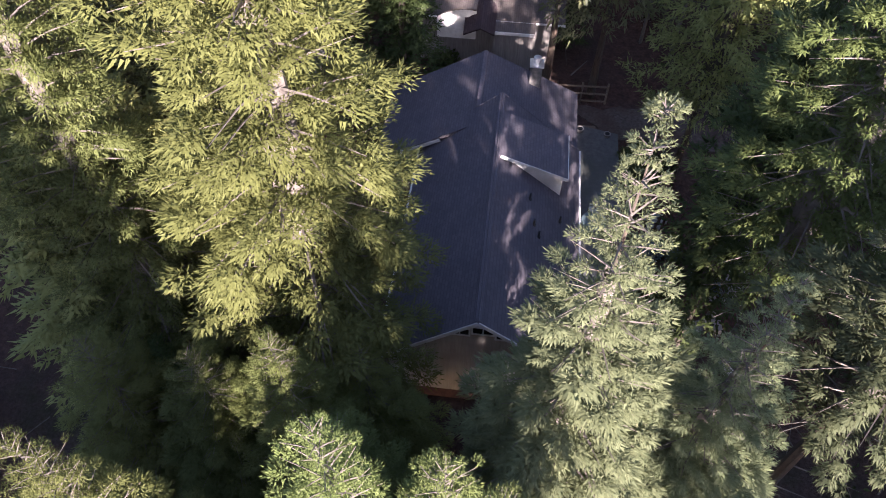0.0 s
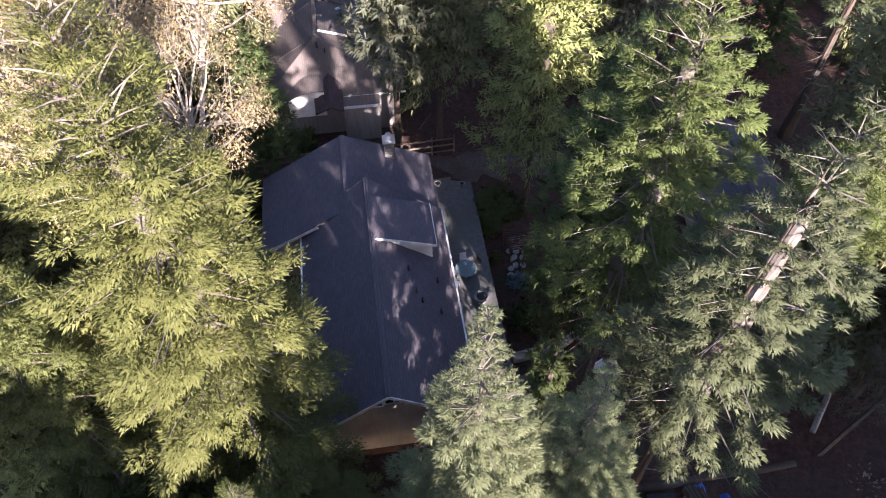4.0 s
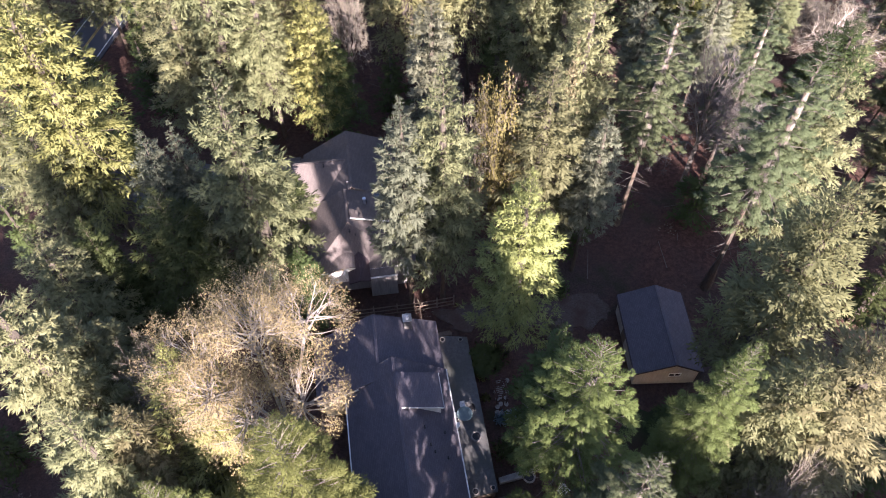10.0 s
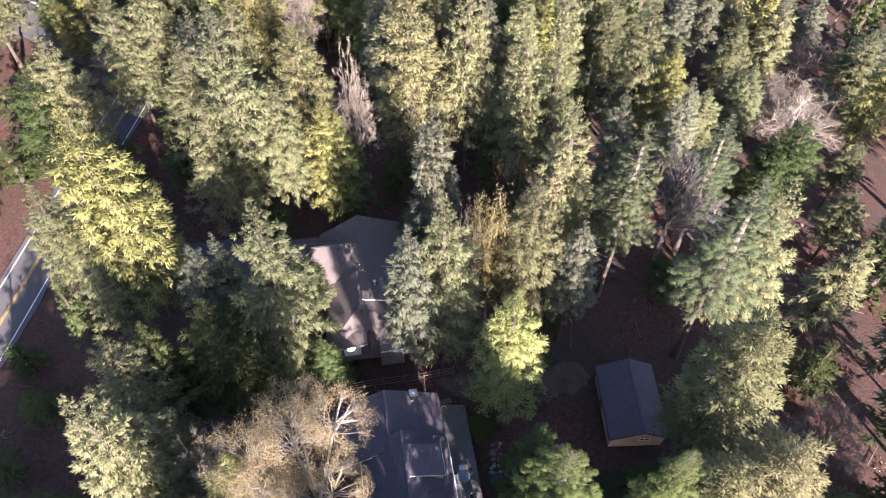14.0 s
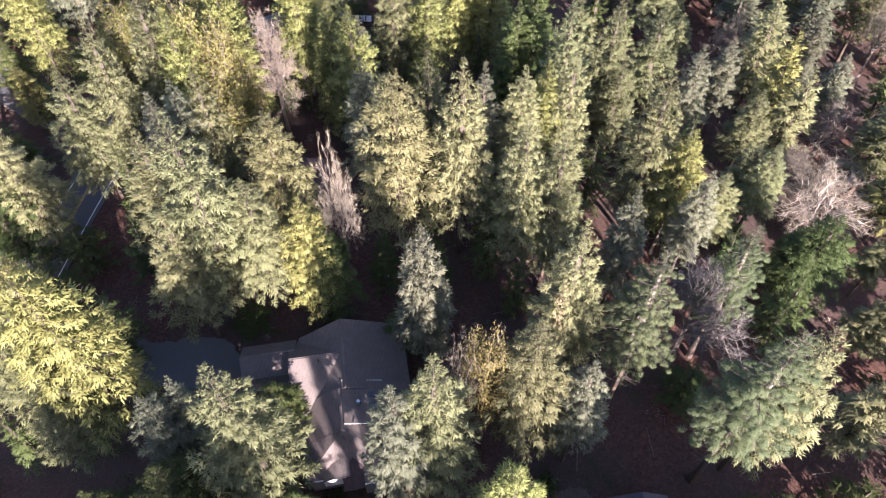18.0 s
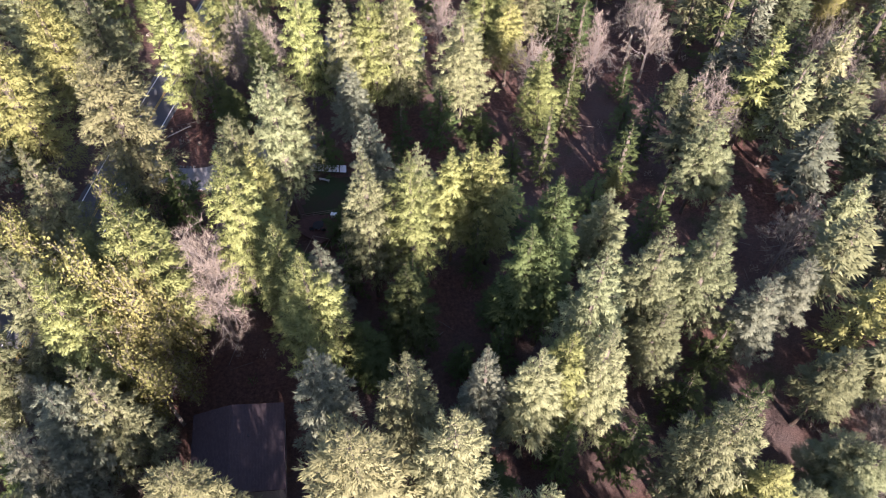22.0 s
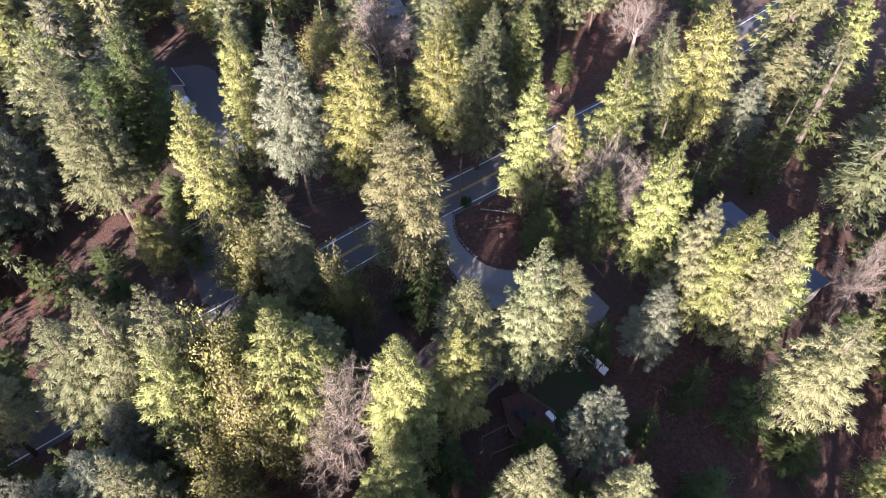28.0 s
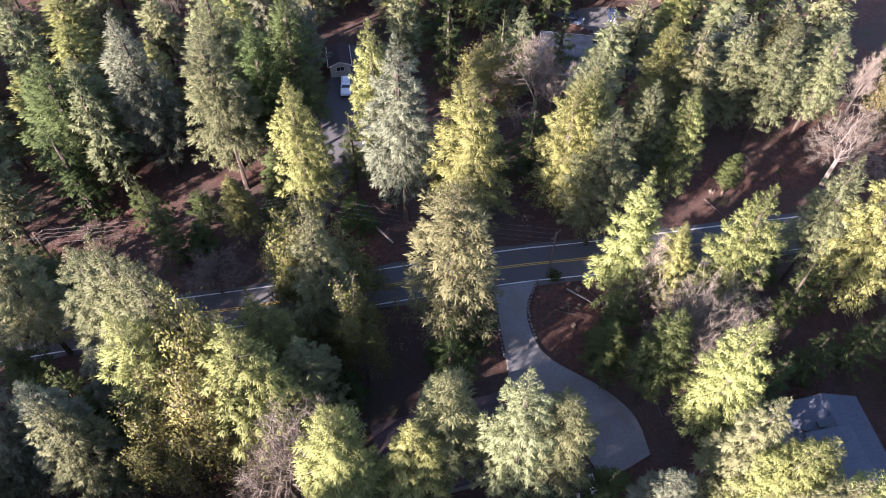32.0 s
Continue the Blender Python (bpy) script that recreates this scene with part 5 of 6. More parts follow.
# unseen trees added behind the start, which shade the house but for one gap
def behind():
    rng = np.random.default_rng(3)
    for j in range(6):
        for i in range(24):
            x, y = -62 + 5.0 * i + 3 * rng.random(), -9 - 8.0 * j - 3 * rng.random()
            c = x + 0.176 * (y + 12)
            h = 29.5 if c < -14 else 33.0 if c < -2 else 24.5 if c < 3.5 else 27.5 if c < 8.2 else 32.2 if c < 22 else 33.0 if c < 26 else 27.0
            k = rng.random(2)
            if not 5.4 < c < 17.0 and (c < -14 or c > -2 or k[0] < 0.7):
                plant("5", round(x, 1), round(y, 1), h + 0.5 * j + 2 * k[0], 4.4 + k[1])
    # taller trees set in the sun's path shade the near fir and streak the roof
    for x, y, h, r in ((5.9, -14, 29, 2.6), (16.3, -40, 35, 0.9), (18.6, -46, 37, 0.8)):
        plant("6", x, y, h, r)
    # crowns held high so they dapple only the house farther off
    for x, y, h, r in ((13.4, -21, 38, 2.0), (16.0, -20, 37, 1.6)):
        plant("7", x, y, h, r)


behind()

# open ground: x, y, radius
OPEN = [(2, 22, 8), (2, 33, 9), (1, 50, 7), (1, 60, 9), (-8, 64, 5), (-17, 66, 7), (31, 32, 7), (14, 26, 7), (18, 40, 7), (27, 168, 11), (33, 162, 8), (2, 124, 6), (4, 132, 7), (12, 126, 5), (15, 133, 6),
        (-10, 143, 6), (-3, 141, 5), (6, 145, 6), (12, 145, 5), (-40, 127, 6), (-50, 138, 6), (-60, 145, 7), (-70, 150, 8), (-52, 187, 9), (-55, 198, 7), (-8, 102, 7), (-12, 42, 6), (22, 96, 5), (5, 92, 5), (0, 93, 9), (-6, 104, 6)]


def free(x, y, gap):
    if any((x - a) ** 2 + (y - b) ** 2 < r * r for a, b, r in OPEN):
        return False
    if any((x - p.x) ** 2 + (y - p.y) ** 2 < 49 for p in ROAD):
        return False
    return all((x - a) ** 2 + (y - b) ** 2 > gap * gap for a, b in PLANTED)


def forest():
    """The rest of the forest: full trees round the edges, small dark ones in the shade between the tall."""
    rng = np.random.default_rng(8)
    for j in range(27):
        for i in range(-5, 31):
            x, y = -100 + 8.2 * i + 5.5 * rng.random(), 4 + 8.2 * j + 5.5 * rng.random()
            k, h, r = rng.random(), rng.random(), rng.random()
            edge = x < -48 - 0.05 * y or x > 52 + 0.12 * y or y > 178
            if y < 12 or (y < 40 and x < -75) or x > 62 + 0.55 * y or x < -84 - 0.36 * y:
                continue
            if edge:
                if free(x, y, 5.2):
                    plant("1" if k < 0.42 else "2" if k < 0.62 else "3" if k < 0.74 else "4" if k < 0.84 else "d" if k < 0.96 else "o", round(x, 1), round(y, 1), 15 + 11 * h, 3.8 + 1.8 * r)
            elif k < 0.95 and free(x, y, 3.1):
                # their dark leaf colour deepens the shade between the tall trees
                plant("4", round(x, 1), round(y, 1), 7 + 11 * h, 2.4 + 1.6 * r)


forest()
edging(drive_n[:8], 1)
edging(drive_s[:9], -1)

# ---- things round the houses ----
def deck():
    d = thing("deck", "long grey weathered deck along the house wall", "deck")
    part("platform", slab([(7.0, 20.7, 1.9), (9.8, 20.65, 1.9), (11.0, 37.1, 1.9), (8.1, 37.9, 1.9)], 0.22), CONCRETE, d)
    part("skirt", slab([(7.1, 20.85, 1.66), (9.65, 20.8, 1.66), (10.85, 36.95, 1.66), (8.1, 37.7, 1.66)], 1.7), WOOD, d, "wooden skirt boards")
    part("landing", slab([(7.2, 17.6, 0.9), (11.9, 18.4, 0.9), (12.4, 20.3, 0.9), (7.3, 20.5, 0.9)], 0.9), CONCRETE, d, "lower grey landing")
    for k in range(4):
        part("step", box(8.0 + 0.02 * k, 9.6, 37.95 + 0.3 * k, 38.25 + 0.3 * k, 0.0, 1.55 - 0.38 * k), WOOD, d)


def planter(x, y, z, r=0.42, label="dark soil in a pale-rimmed round planter on the deck"):
    p = thing("planter", label, "planter", (x, y, z))
    part("pot", turned([(r * 0.7, 0), (r * 0.95, r * 1.1), (r, r * 1.15)], 18), STONE, p)
    rim = bmesh.new()
    rings = [[rim.verts.new((q * r * math.cos(k * math.pi / 10), q * r * math.sin(k * math.pi / 10), z * r)) for k in range(20)] for q, z in ((0.8, 1.1), (1.1, 1.12), (1.12, 1.3), (0.84, 1.3))]
    for ra, rb in zip(rings, rings[1:] + rings[:1]):
        for k in range(20):
            rim.faces.new((ra[k], ra[(k + 1) % 20], rb[(k + 1) % 20], rb[k]))
    part("rim", rim, PAVER, p, "pale rim")
    part("soil", turned([(r * 0.8, r * 1.0), (r * 0.8, r * 1.2)], 18), BLACK, p, "dark soil")


def table(x, y, z, r=0.75, top=AQUA, label="round pale aqua garden table on the deck"):
    t = thing("table", label, "table", (x, y, z))
    part("tabletop", turned([(r, 0.70), (r + 0.02, 0.72), (r, 0.745)], 24), top, t)
    part("pedestal", turned([(0.3, 0), (0.05, 0.08), (0.05, 0.69)], 10), METAL, t)


def chair(x, y, z, turn, mat=WHITE, label="white garden chair beside the table"):
    c = thing("chair", label, "chair", (x, y, z), turn, "garden chairs")
    part("seat", box(-0.24, 0.24, -0.24, 0.24, 0.42, 0.46, 0.01), mat, c)
    part("backrest", box(-0.24, 0.24, 0.22, 0.26, 0.46, 0.92, 0.01), mat, c)
    for dx in (-0.21, 0.21):
        for dy in (-0.21, 0.21):
            part("leg", box(dx - 0.02, dx + 0.02, dy - 0.02, dy + 0.02, 0, 0.42), mat, c)
        part("armrest", box(dx - 0.03, dx + 0.03, -0.22, 0.24, 0.62, 0.65), mat, c)


def fence(points, label, height=1.5, rails=3, mat=WOOD):
    f = thing("fence", label, "fence")
    for (xa, ya), (xb, yb) in zip(points, points[1:]):
        n = max(1, round(math.hypot(xb - xa, yb - ya) / 2.4))
        for k in range(n + 1):
            t = k / n
            x, y = xa + (xb - xa) * t, ya + (yb - ya) * t
            part("post", box(x - 0.07, x + 0.07, y - 0.07, y + 0.07, -0.1, height + 0.15, 0.01), mat, f)
        for r in range(rails):
            z = height - 0.1 - r * (height - 0.35) / max(rails - 1, 1)
            part("rail", beam((xa, ya - 0.09, z), (xb, yb - 0.09, z), 0.05, 0.15), mat, f)


def arbor():
    a = thing("arbor", "small red-stained wooden arbor over the garden path", "arbor")
    xs, ys = (12.2, 13.3), (29.7, 31.6)
    for x in xs:
        for y in ys:
            part("post", box(x - 0.06, x + 0.06, y - 0.06, y + 0.06, 0, 2.2), REDWOOD, a)
        part("beam", box(x - 0.05, x + 0.05, ys[0] - 0.35, ys[1] + 0.35, 2.2, 2.36), REDWOOD, a)
    for k in range(13):
        y = 29.45 + k * 0.2
        part("slat", box(11.95, 13.55, y - 0.03, y + 0.03, 2.364, 2.46), REDWOOD, a)


def stones_along(name, label, line, width, size, mat, category, seed=4):
    """Flat irregular stones laid along a line."""
    t = thing(name, label, category, kind="structure")
    rng = np.random.default_rng(seed)
    shapes = []
    for s in range(4):
        n = 7
        bm = slab([(0.5 * (0.8 + 0.35 * rng.random()) * math.cos(2 * math.pi * i / n), 0.5 * (0.8 + 0.35 * rng.random()) * math.sin(2 * math.pi * i / n), 0.03) for i in range(n)], 0.1)
        shapes.append(bm)
    made = [None] * 4
    for k, p in enumerate(line):
        for q in range(int(width / size)):
            s = (k + q) % 4
            if made[s] is None:
                made[s] = part("flagstone", shapes[s], mat, t).data
                ob = [o for o in t.children][-1]
            else:
                ob = new("flagstone", made[s])
                ob.parent = t
            off = (q + 0.5) * size - width / 2
            ob.matrix_basis = Matrix.LocRotScale((p.x + off + rng.normal(0, 0.07), p.y + rng.normal(0, 0.08), 0.012 * rng.random()), Euler((0, 0, rng.random() * 6)), (size * 1.05, size * 0.95, 1))


def shrub(x, y, r, h, mat, label, leaves=700, size=0.22, z=0.0, seed=1):
    s = thing("shrub", label, "shrub", (x, y, z))
    rng = np.random.default_rng(seed)
    P = rng.normal(0, 1, (leaves, 3))
    P = unit(P) * (rng.random((leaves, 1)) ** 0.3) * (0.8 + 0.25 * np.sin(P[:, :1] * 4))
    P = P * np.array([r, r, h * 0.5]) + np.array([0, 0, h * 0.5])
    D = unit(P - np.array([0, 0, h * 0.2]) + rng.normal(0, 0.5 * r, P.shape))
    W = unit(np.cross(D, rng.normal(0, 1, D.shape)))
    ln = size * (0.6 + 0.8 * rng.random(leaves))
    v, f = kites(P, D, W, ln, ln * 0.5, 0.1)
    heart = np.array([0, 0, h * 0.25])
    ob = new("foliage", data_of("foliage", outward(v, f, lambda m: m * 0 + heart, 0.55), mat))
    ob.parent = s
    n = 14
    a = np.zeros((n, 3))
    b = P[:n] * 0.8
    g = joined(prisms(a, b, np.full(n, 0.03), np.full(n, 0.01)))
    tagged(part("stemwork", g, LIMB, s), kind="stuff")


def log(a, b, r, label="fallen weathered log lying on the forest floor", mat=BARK, r2=None):
    a, b = Vector(a), Vector(b)
    t = thing("log", label, "log", a)
    n = 9
    d = b - a
    s = d.cross(Vector((0, 0, 1))).normalized()
    u = s.cross(d).normalized()
    rng = np.random.default_rng(int(abs(a.x * 10)) + 1)
    bm = bmesh.new()
    rings = []
    for k in range(6):
        q = k / 5
        rr = r + ((r2 or r * 0.6) - r) * q
        c = d * q + s * (0.06 * d.length * 0.1 * rng.normal())
        rings.append([bm.verts.new(c + (s * math.cos(2 * math.pi * i / n) + u * math.sin(2 * math.pi * i / n)) * rr * (1 + 0.1 * rng.normal())) for i in range(n)])
    for p, q in zip(rings, rings[1:]):
        for i in range(n):
            bm.faces.new((p[i], p[(i + 1) % n], q[(i + 1) % n], q[i]))
    bm.faces.new(rings[0][::-1])
    bm.faces.new(rings[-1])
    part("bole", bm, mat, t, smooth=True)
    for k in range(5):
        c = d * (0.3 + 0.13 * k)
        e = c + (u * (0.6 + 0.5 * rng.random()) + s * rng.normal() * 0.8) * min(1.0, d.length * 0.12)
        part("snag", beam(c, e, 0.04), mat, t)


def stump(x, y, r, h):
    t = thing("stump", "pale cut tree stump on a bare slope", "stump", (x, y, 0))
    part("bole", turned([(r * 1.4, -0.05), (r * 1.05, 0.15), (r, h)], 11), BARK, t)
    part("cut_face", turned([(r * 0.93, h), (r * 0.93, h + 0.012)], 11), WOOD, t, "weathered cut face")


def car(x, y, turn, paint, label, length=4.6, height=1.65, suv=True):
    c = thing("car", label, "car", (x, y, 0), turn, "parked cars")
    w = 0.92
    L = length / 2
    prof = [(-L, 0.45), (-L, 0.95), (-L + 0.15, 1.05), (-L + 0.5, height - 0.05), (-L + 0.9, height), (0.35, height), (1.05, 1.12), (L - 0.25, 0.98), (L, 0.8), (L, 0.4)] if suv else [(-L, 0.4), (-L, 0.85), (-L + 0.9, 0.92), (-L + 1.4, height), (0.2, height), (0.95, 0.95), (L - 0.2, 0.82), (L, 0.65), (L, 0.38)]
    bm = bmesh.new()
    sides = []
    for sy in (-1, 1):
        sides.append([bm.verts.new((px, sy * w * (0.82 if pz > 1.2 else 1.0), pz)) for px, pz in prof])
    bm.faces.new(sides[0])
    bm.faces.new(sides[1][::-1])
    for i in range(len(prof)):
        j = (i + 1) % len(prof)
        bm.faces.new((sides[0][i], sides[1][i], sides[1][j], sides[0][j]))
    bmesh.ops.bevel(bm, geom=bm.edges[:], offset=0.04, segments=2, affect="EDGES")
    part("body", bm, paint, c, smooth=False)
    zt = height - 0.12
    part("windscreen", slab([(0.42, -0.68, zt + 0.03), (1.0, -0.80, 1.15), (1.0, 0.80, 1.15), (0.42, 0.68, zt + 0.03)], -0.03), GLASS, c, "dark windscreen")
    part("rear_window", slab([(-L + 0.22, -0.72, 1.16), (-L + 0.5, -0.66, zt), (-L + 0.5, 0.66, zt), (-L + 0.22, 0.72, 1.16)], -0.05), GLASS, c, "dark rear window")
    for sy in (-1, 1):
        part("side_window", box(-L + 0.75, 0.45, min(sy * 0.80, sy * 0.90), max(sy * 0.80, sy * 0.90), 1.1, zt - 0.04), GLASS, c, "dark side windows")
        for px in (-L + 0.85, L - 0.85):
            wheel = part("wheel", turned([(0.33, -0.1), (0.34, 0.0), (0.33, 0.1)], 16), RUBBER, c)
            wheel.matrix_basis = pose(px, sy * 0.86, 0.33, 90)
            rim = part("rim", turned([(0.2, -0.115), (0.2, 0.115)], 12), METAL, wheel)
        part("headlight", box(L - 0.06, L + 0.015, min(sy * 0.55, sy * 0.85), max(sy * 0.55, sy * 0.85), 0.68, 0.82), WHITE, c, "clear headlight")
        part("tail_light", box(-L - 0.015, -L + 0.05, min(sy * 0.7, sy * 0.9), max(sy * 0.7, sy * 0.9), 0.8, 0.98), RUST, c, "red tail light")
        part("roof_rail", beam((-L + 0.7, sy * 0.62, height + 0.05), (0.3, sy * 0.62, height + 0.05), 0.05), BLACK, c, "dark roof rail")
    part("bumper", box(L - 0.02, L + 0.1, -0.85, 0.85, 0.35, 0.55, 0.03), BLACK, c)
    part("bumper", box(-L - 0.1, -L + 0.02, -0.85, 0.85, 0.35, 0.55, 0.03), BLACK, c)


def motorhome(x, y, turn):
    c = thing("motorhome", "old cream motorhome with a faded brown roof panel", "motorhome", (x, y, 0), turn)
    part("body", box(-3.2, 2.2, -1.15, 1.15, 0.5, 2.8, 0.12), CREAM, c)
    part("cab", box(2.0, 3.6, -0.95, 0.95, 0.45, 1.6, 0.15), CREAM, c)
    part("overcab", box(2.1, 3.1, -1.1, 1.1, 1.75, 2.75, 0.12), CREAM, c)
    part("roof_panel", box(-2.9, 0.4, -0.95, 0.95, 2.8, 2.86), RUST, c, "faded brown roof panel")
    part("roof_vent", box(1.0, 1.5, -0.3, 0.3, 2.8, 3.0), WHITE, c)
    part("windscreen", slab([(2.7, -0.85, 1.75), (3.15, -0.9, 1.5), (3.15, 0.9, 1.5), (2.7, 0.85, 1.75)], -0.05), GLASS, c, "dark windscreen")
    for sy in (-1, 1):
        for px in (-1.8, 0.2):
            part("side_window", box(px - 0.5, px + 0.5, min(sy * 1.13, sy * 1.17), max(sy * 1.13, sy * 1.17), 1.5, 2.1), GLASS, c)
        for px in (-2.0, 2.6):
            wheel = part("wheel", turned([(0.38, -0.12), (0.39, 0.0), (0.38, 0.12)], 16), RUBBER, c)
            wheel.matrix_basis = pose(px, sy * 0.95, 0.38, 90)
            part("rim", turned([(0.2, -0.13), (0.2, 0.13)], 12), METAL, wheel)


def pole(x, y, turn, h=10.0):
    p = thing("utility_pole", "weathered wooden utility pole with a crossarm", "utility pole", (x, y, 0), turn, "utility poles")
    part("mast", turned([(0.17, -0.3), (0.15, 3), (0.11, h)], 10), WOOD, p)
    part("crossarm", box(-1.1, 1.1, -0.06, 0.06, h - 0.7, h - 0.56), WOOD, p)
    for dx in (-1.0, 0.0, 1.0):
        part("insulator", turned([(0.05, 0), (0.06, 0.08), (0.03, 0.14)], 8, at=(dx, 0, h - 0.56)), STONE, p)


def wire(a, b, sag):
    """A hanging cable between two poles."""
    a, b = Vector(a), Vector(b)
    t = thing("power_line", "thin overhead cable hanging between poles", "cable", a, group="overhead cables")
    cu = [(a.lerp(b, k / 16) - Vector((0, 0, sag * 4 * (k / 16) * (1 - k / 16)))) - a for k in range(17)]
    bm = bmesh.new()
    side = (b - a).cross(Vector((0, 0, 1))).normalized() * 0.02
    rings = [[bm.verts.new(p + o) for o in (side, Vector((0, 0, 0.02)), -side, Vector((0, 0, -0.02)))] for p in cu]
    for u, v in zip(rings, rings[1:]):
        for k in range(4):
            bm.faces.new((u[k], u[(k + 1) % 4], v[(k + 1) % 4], v[k]))
    bm.faces.new(rings[0])
    bm.faces.new(rings[-1][::-1])
    part("cable", bm, WIRE, t)


deck()
table(8.55, 28.4, 1.9)
chair(7.75, 28.5, 1.9, 80)
chair(7.6, 27.5, 1.9, 60)
chair(9.4, 28.9, 1.9, -70, BLACK, "dark garden chair beside the table")
chair(8.6, 29.4, 1.9, 0, METAL, "grey metal garden chair beside the table")
planter(9.1, 26.0, 1.9, 0.46)
planter(7.75, 21.0, 1.9, 0.3, "small dark pot with a plant on the deck")
planter(9.4, 21.0, 1.9, 0.22, "small pot standing at the deck corner")
planter(8.35, 37.2, 1.9, 0.24, "small pale pot at the deck end")
planter(10.2, 36.8, 1.9, 0.22, "small dark and white pot at the deck end")
planter(13.2, 21.7, 0.0, 0.55, "round pale planter on the garden terrace")
fence([(-9.5, 43.5), (-0.6, 43.3), (7.1, 42.7), (10.9, 42.6)], "weathered wooden rail fence behind the house", 1.7)
fence([(6.75, 40.1), (7.05, 42.6)], "short weathered fence panel with a gate", 1.3, 3)
arbor()
stones_along("path", "curved path of pale flagstones in the garden", spline([(20.8, 30.2), (18.6, 30.0), (18.2, 28.3), (17.6, 26.4), (16.5, 24.9)], 0.55), 1.5, 0.5, PAVER, "path")
stones_along("path", "flagstone landing under the arbor", spline([(12.6, 28.2), (12.8, 29.6), (13.2, 31.0), (13.6, 32.2)], 0.55), 1.5, 0.5, PAVER, "path", 9)
wall_t = thing("retaining_wall", "low pale terrace wall in the garden", "wall")
part("wall_body", slab([(10.4, 22.3, 0.55), (13.4, 22.5, 0.55), (15.2, 23.2, 0.55), (15.3, 22.8, 0.55), (13.5, 21.9, 0.55), (10.4, 21.8, 0.55)], 0.6), PAVER, wall_t)
part("wall_end", box(15.2, 15.8, 22.2, 23.6, 0, 0.7, 0.03), PAVER, wall_t)
tray = thing("tray", "square pale tray lying on the ground", "tray", (16.0, 20.1, 0), 20)
part("base", box(-0.5, 0.5, -0.5, 0.5, -0.05, 0.12), CREAM, tray)
part("rim", box(-0.55, 0.55, -0.55, -0.48, 0.0, 0.2), WHITE, tray)
part("rim", box(-0.55, 0.55, 0.48, 0.55, 0.0, 0.2), WHITE, tray)
shrub(12.8, 34.6, 1.9, 2.6, DARK, "large dark green shrub beside the deck", 1500, 0.30, seed=2)
shrub(11.9, 24.6, 1.5, 2.0, DARK, "rounded dark green shrub beside the deck", 1000, 0.28, seed=3)
shrub(12.4, 28.0, 0.8, 0.7, BLUEGREY, "low blue-grey garden plant in a bed", 500, 0.22, seed=4)
shrub(13.8, 28.2, 0.7, 0.6, BLUEGREY, "low blue-grey garden plant in a bed", 420, 0.22, seed=5)
shrub(15.6, 26.5, 0.9, 0.6, BLUEGREY, "spreading blue-grey garden plant by the path", 600, 0.2, seed=6)
shrub(16.2, 25.5, 0.7, 0.5, BLUEGREY, "spreading blue-grey garden plant by the path", 420, 0.2, seed=7)
shrub(11.6, 33.0, 0.5, 0.5, OAKLEAF, "small yellow-green border plant", 260, 0.18, seed=8)
shrub(11.4, 30.6, 0.5, 0.45, OAKLEAF, "small yellow-green border plant", 260, 0.18, seed=9)
shrub(-36.8, 139.2, 1.0, 1.3, TWIG, "pale round leafless shrub on bare ground", 900, 0.3, seed=10)
shrub(20.5, 36.5, 1.2, 1.4, TWIG, "small leafless shrub on the gravel", 700, 0.4, seed=11)
shrub(-12.5, 152.6, 1.0, 1.3, DARK, "dark green bush beside the road", 600, 0.26, seed=12)
shrub(-9.5, 131.5, 1.6, 2.0, DARK, "dark green bush on the slope below the road", 900, 0.28, seed=13)
shrub(22.5, 41.5, 1.5, 2.2, DARK, "dark broad-leaved bush by the track", 900, 0.34, seed=14)
shrub(-1.5, 45.4, 1.3, 2.0, DARK, "dark bush beside the house front", 800, 0.28, seed=15)

# woodland odds and ends south-east of the house
log((15.2, 12.0, 0.25), (25.2, 11.3, 0.5), 0.32)
log((20.4, 10.2, 0.1), (23.5, 4.8, 0.3), 0.12, "thin grey fallen trunk across the slope")
log((27.5, 13.0, 0.2), (37.0, 22.0, 0.6), 0.2, "long pale fallen trunk leaning through the trees", WHITEBARK)
log((44.0, 30.0, 0.2), (50.5, 24.5, 0.4), 0.25, "fallen trunk among dry leaves")
pile = thing("woodpile", "stacked firewood partly under blue sheeting", "woodpile", (18.6, 10.9, 0), 10)
for k in range(14):
    a = 0.11 + 0.22 * (k // 5)
    part("billet", turned([(0.11, -0.6), (0.12, 0.0), (0.11, 0.6)], 8), BARK, pile).matrix_basis = pose(-0.5 + 0.24 * (k % 5), 0, a, 90, 0, 0)
tarp = thing("tarpaulin", "crumpled bright blue tarpaulin over firewood", "tarpaulin", (18.7, 11.3, 0))
def sheet(w, d, seed, high):
    n = 11
    v = [((i / (n - 1) - 0.5) * w, (j / (n - 1) - 0.5) * d, high * math.exp(-3 * ((i / (n - 1) - 0.5) ** 2 + (j / (n - 1) - 0.5) ** 2) * 2) + 0.12 * noise.noise(Vector((i * 0.7 + seed, j * 0.7, 0)))) for j in range(n) for i in range(n)]
    f = [(j * n + i, j * n + i + 1, (j + 1) * n + i + 1, (j + 1) * n + i) for j in range(n - 1) for i in range(n - 1)]
    return v, [], f
part("sheet", sheet(1.25, 1.0, 3, 0.65), BLUETARP, tarp)
tarp2 = thing("tarpaulin", "small blue tarpaulin over stacked poles", "tarpaulin", (20.3, 10.3, 0))
part("sheet", sheet(0.6, 0.7, 5, 0.5), BLUETARP, tarp2)
bin_ = thing("cart", "black garden cart with a pale tray", "cart", (16.3, 10.8, 0), -8)
part("tub", box(-0.9, 0.9, -0.55, 0.55, 0.25, 0.75, 0.06), BLACK, bin_)
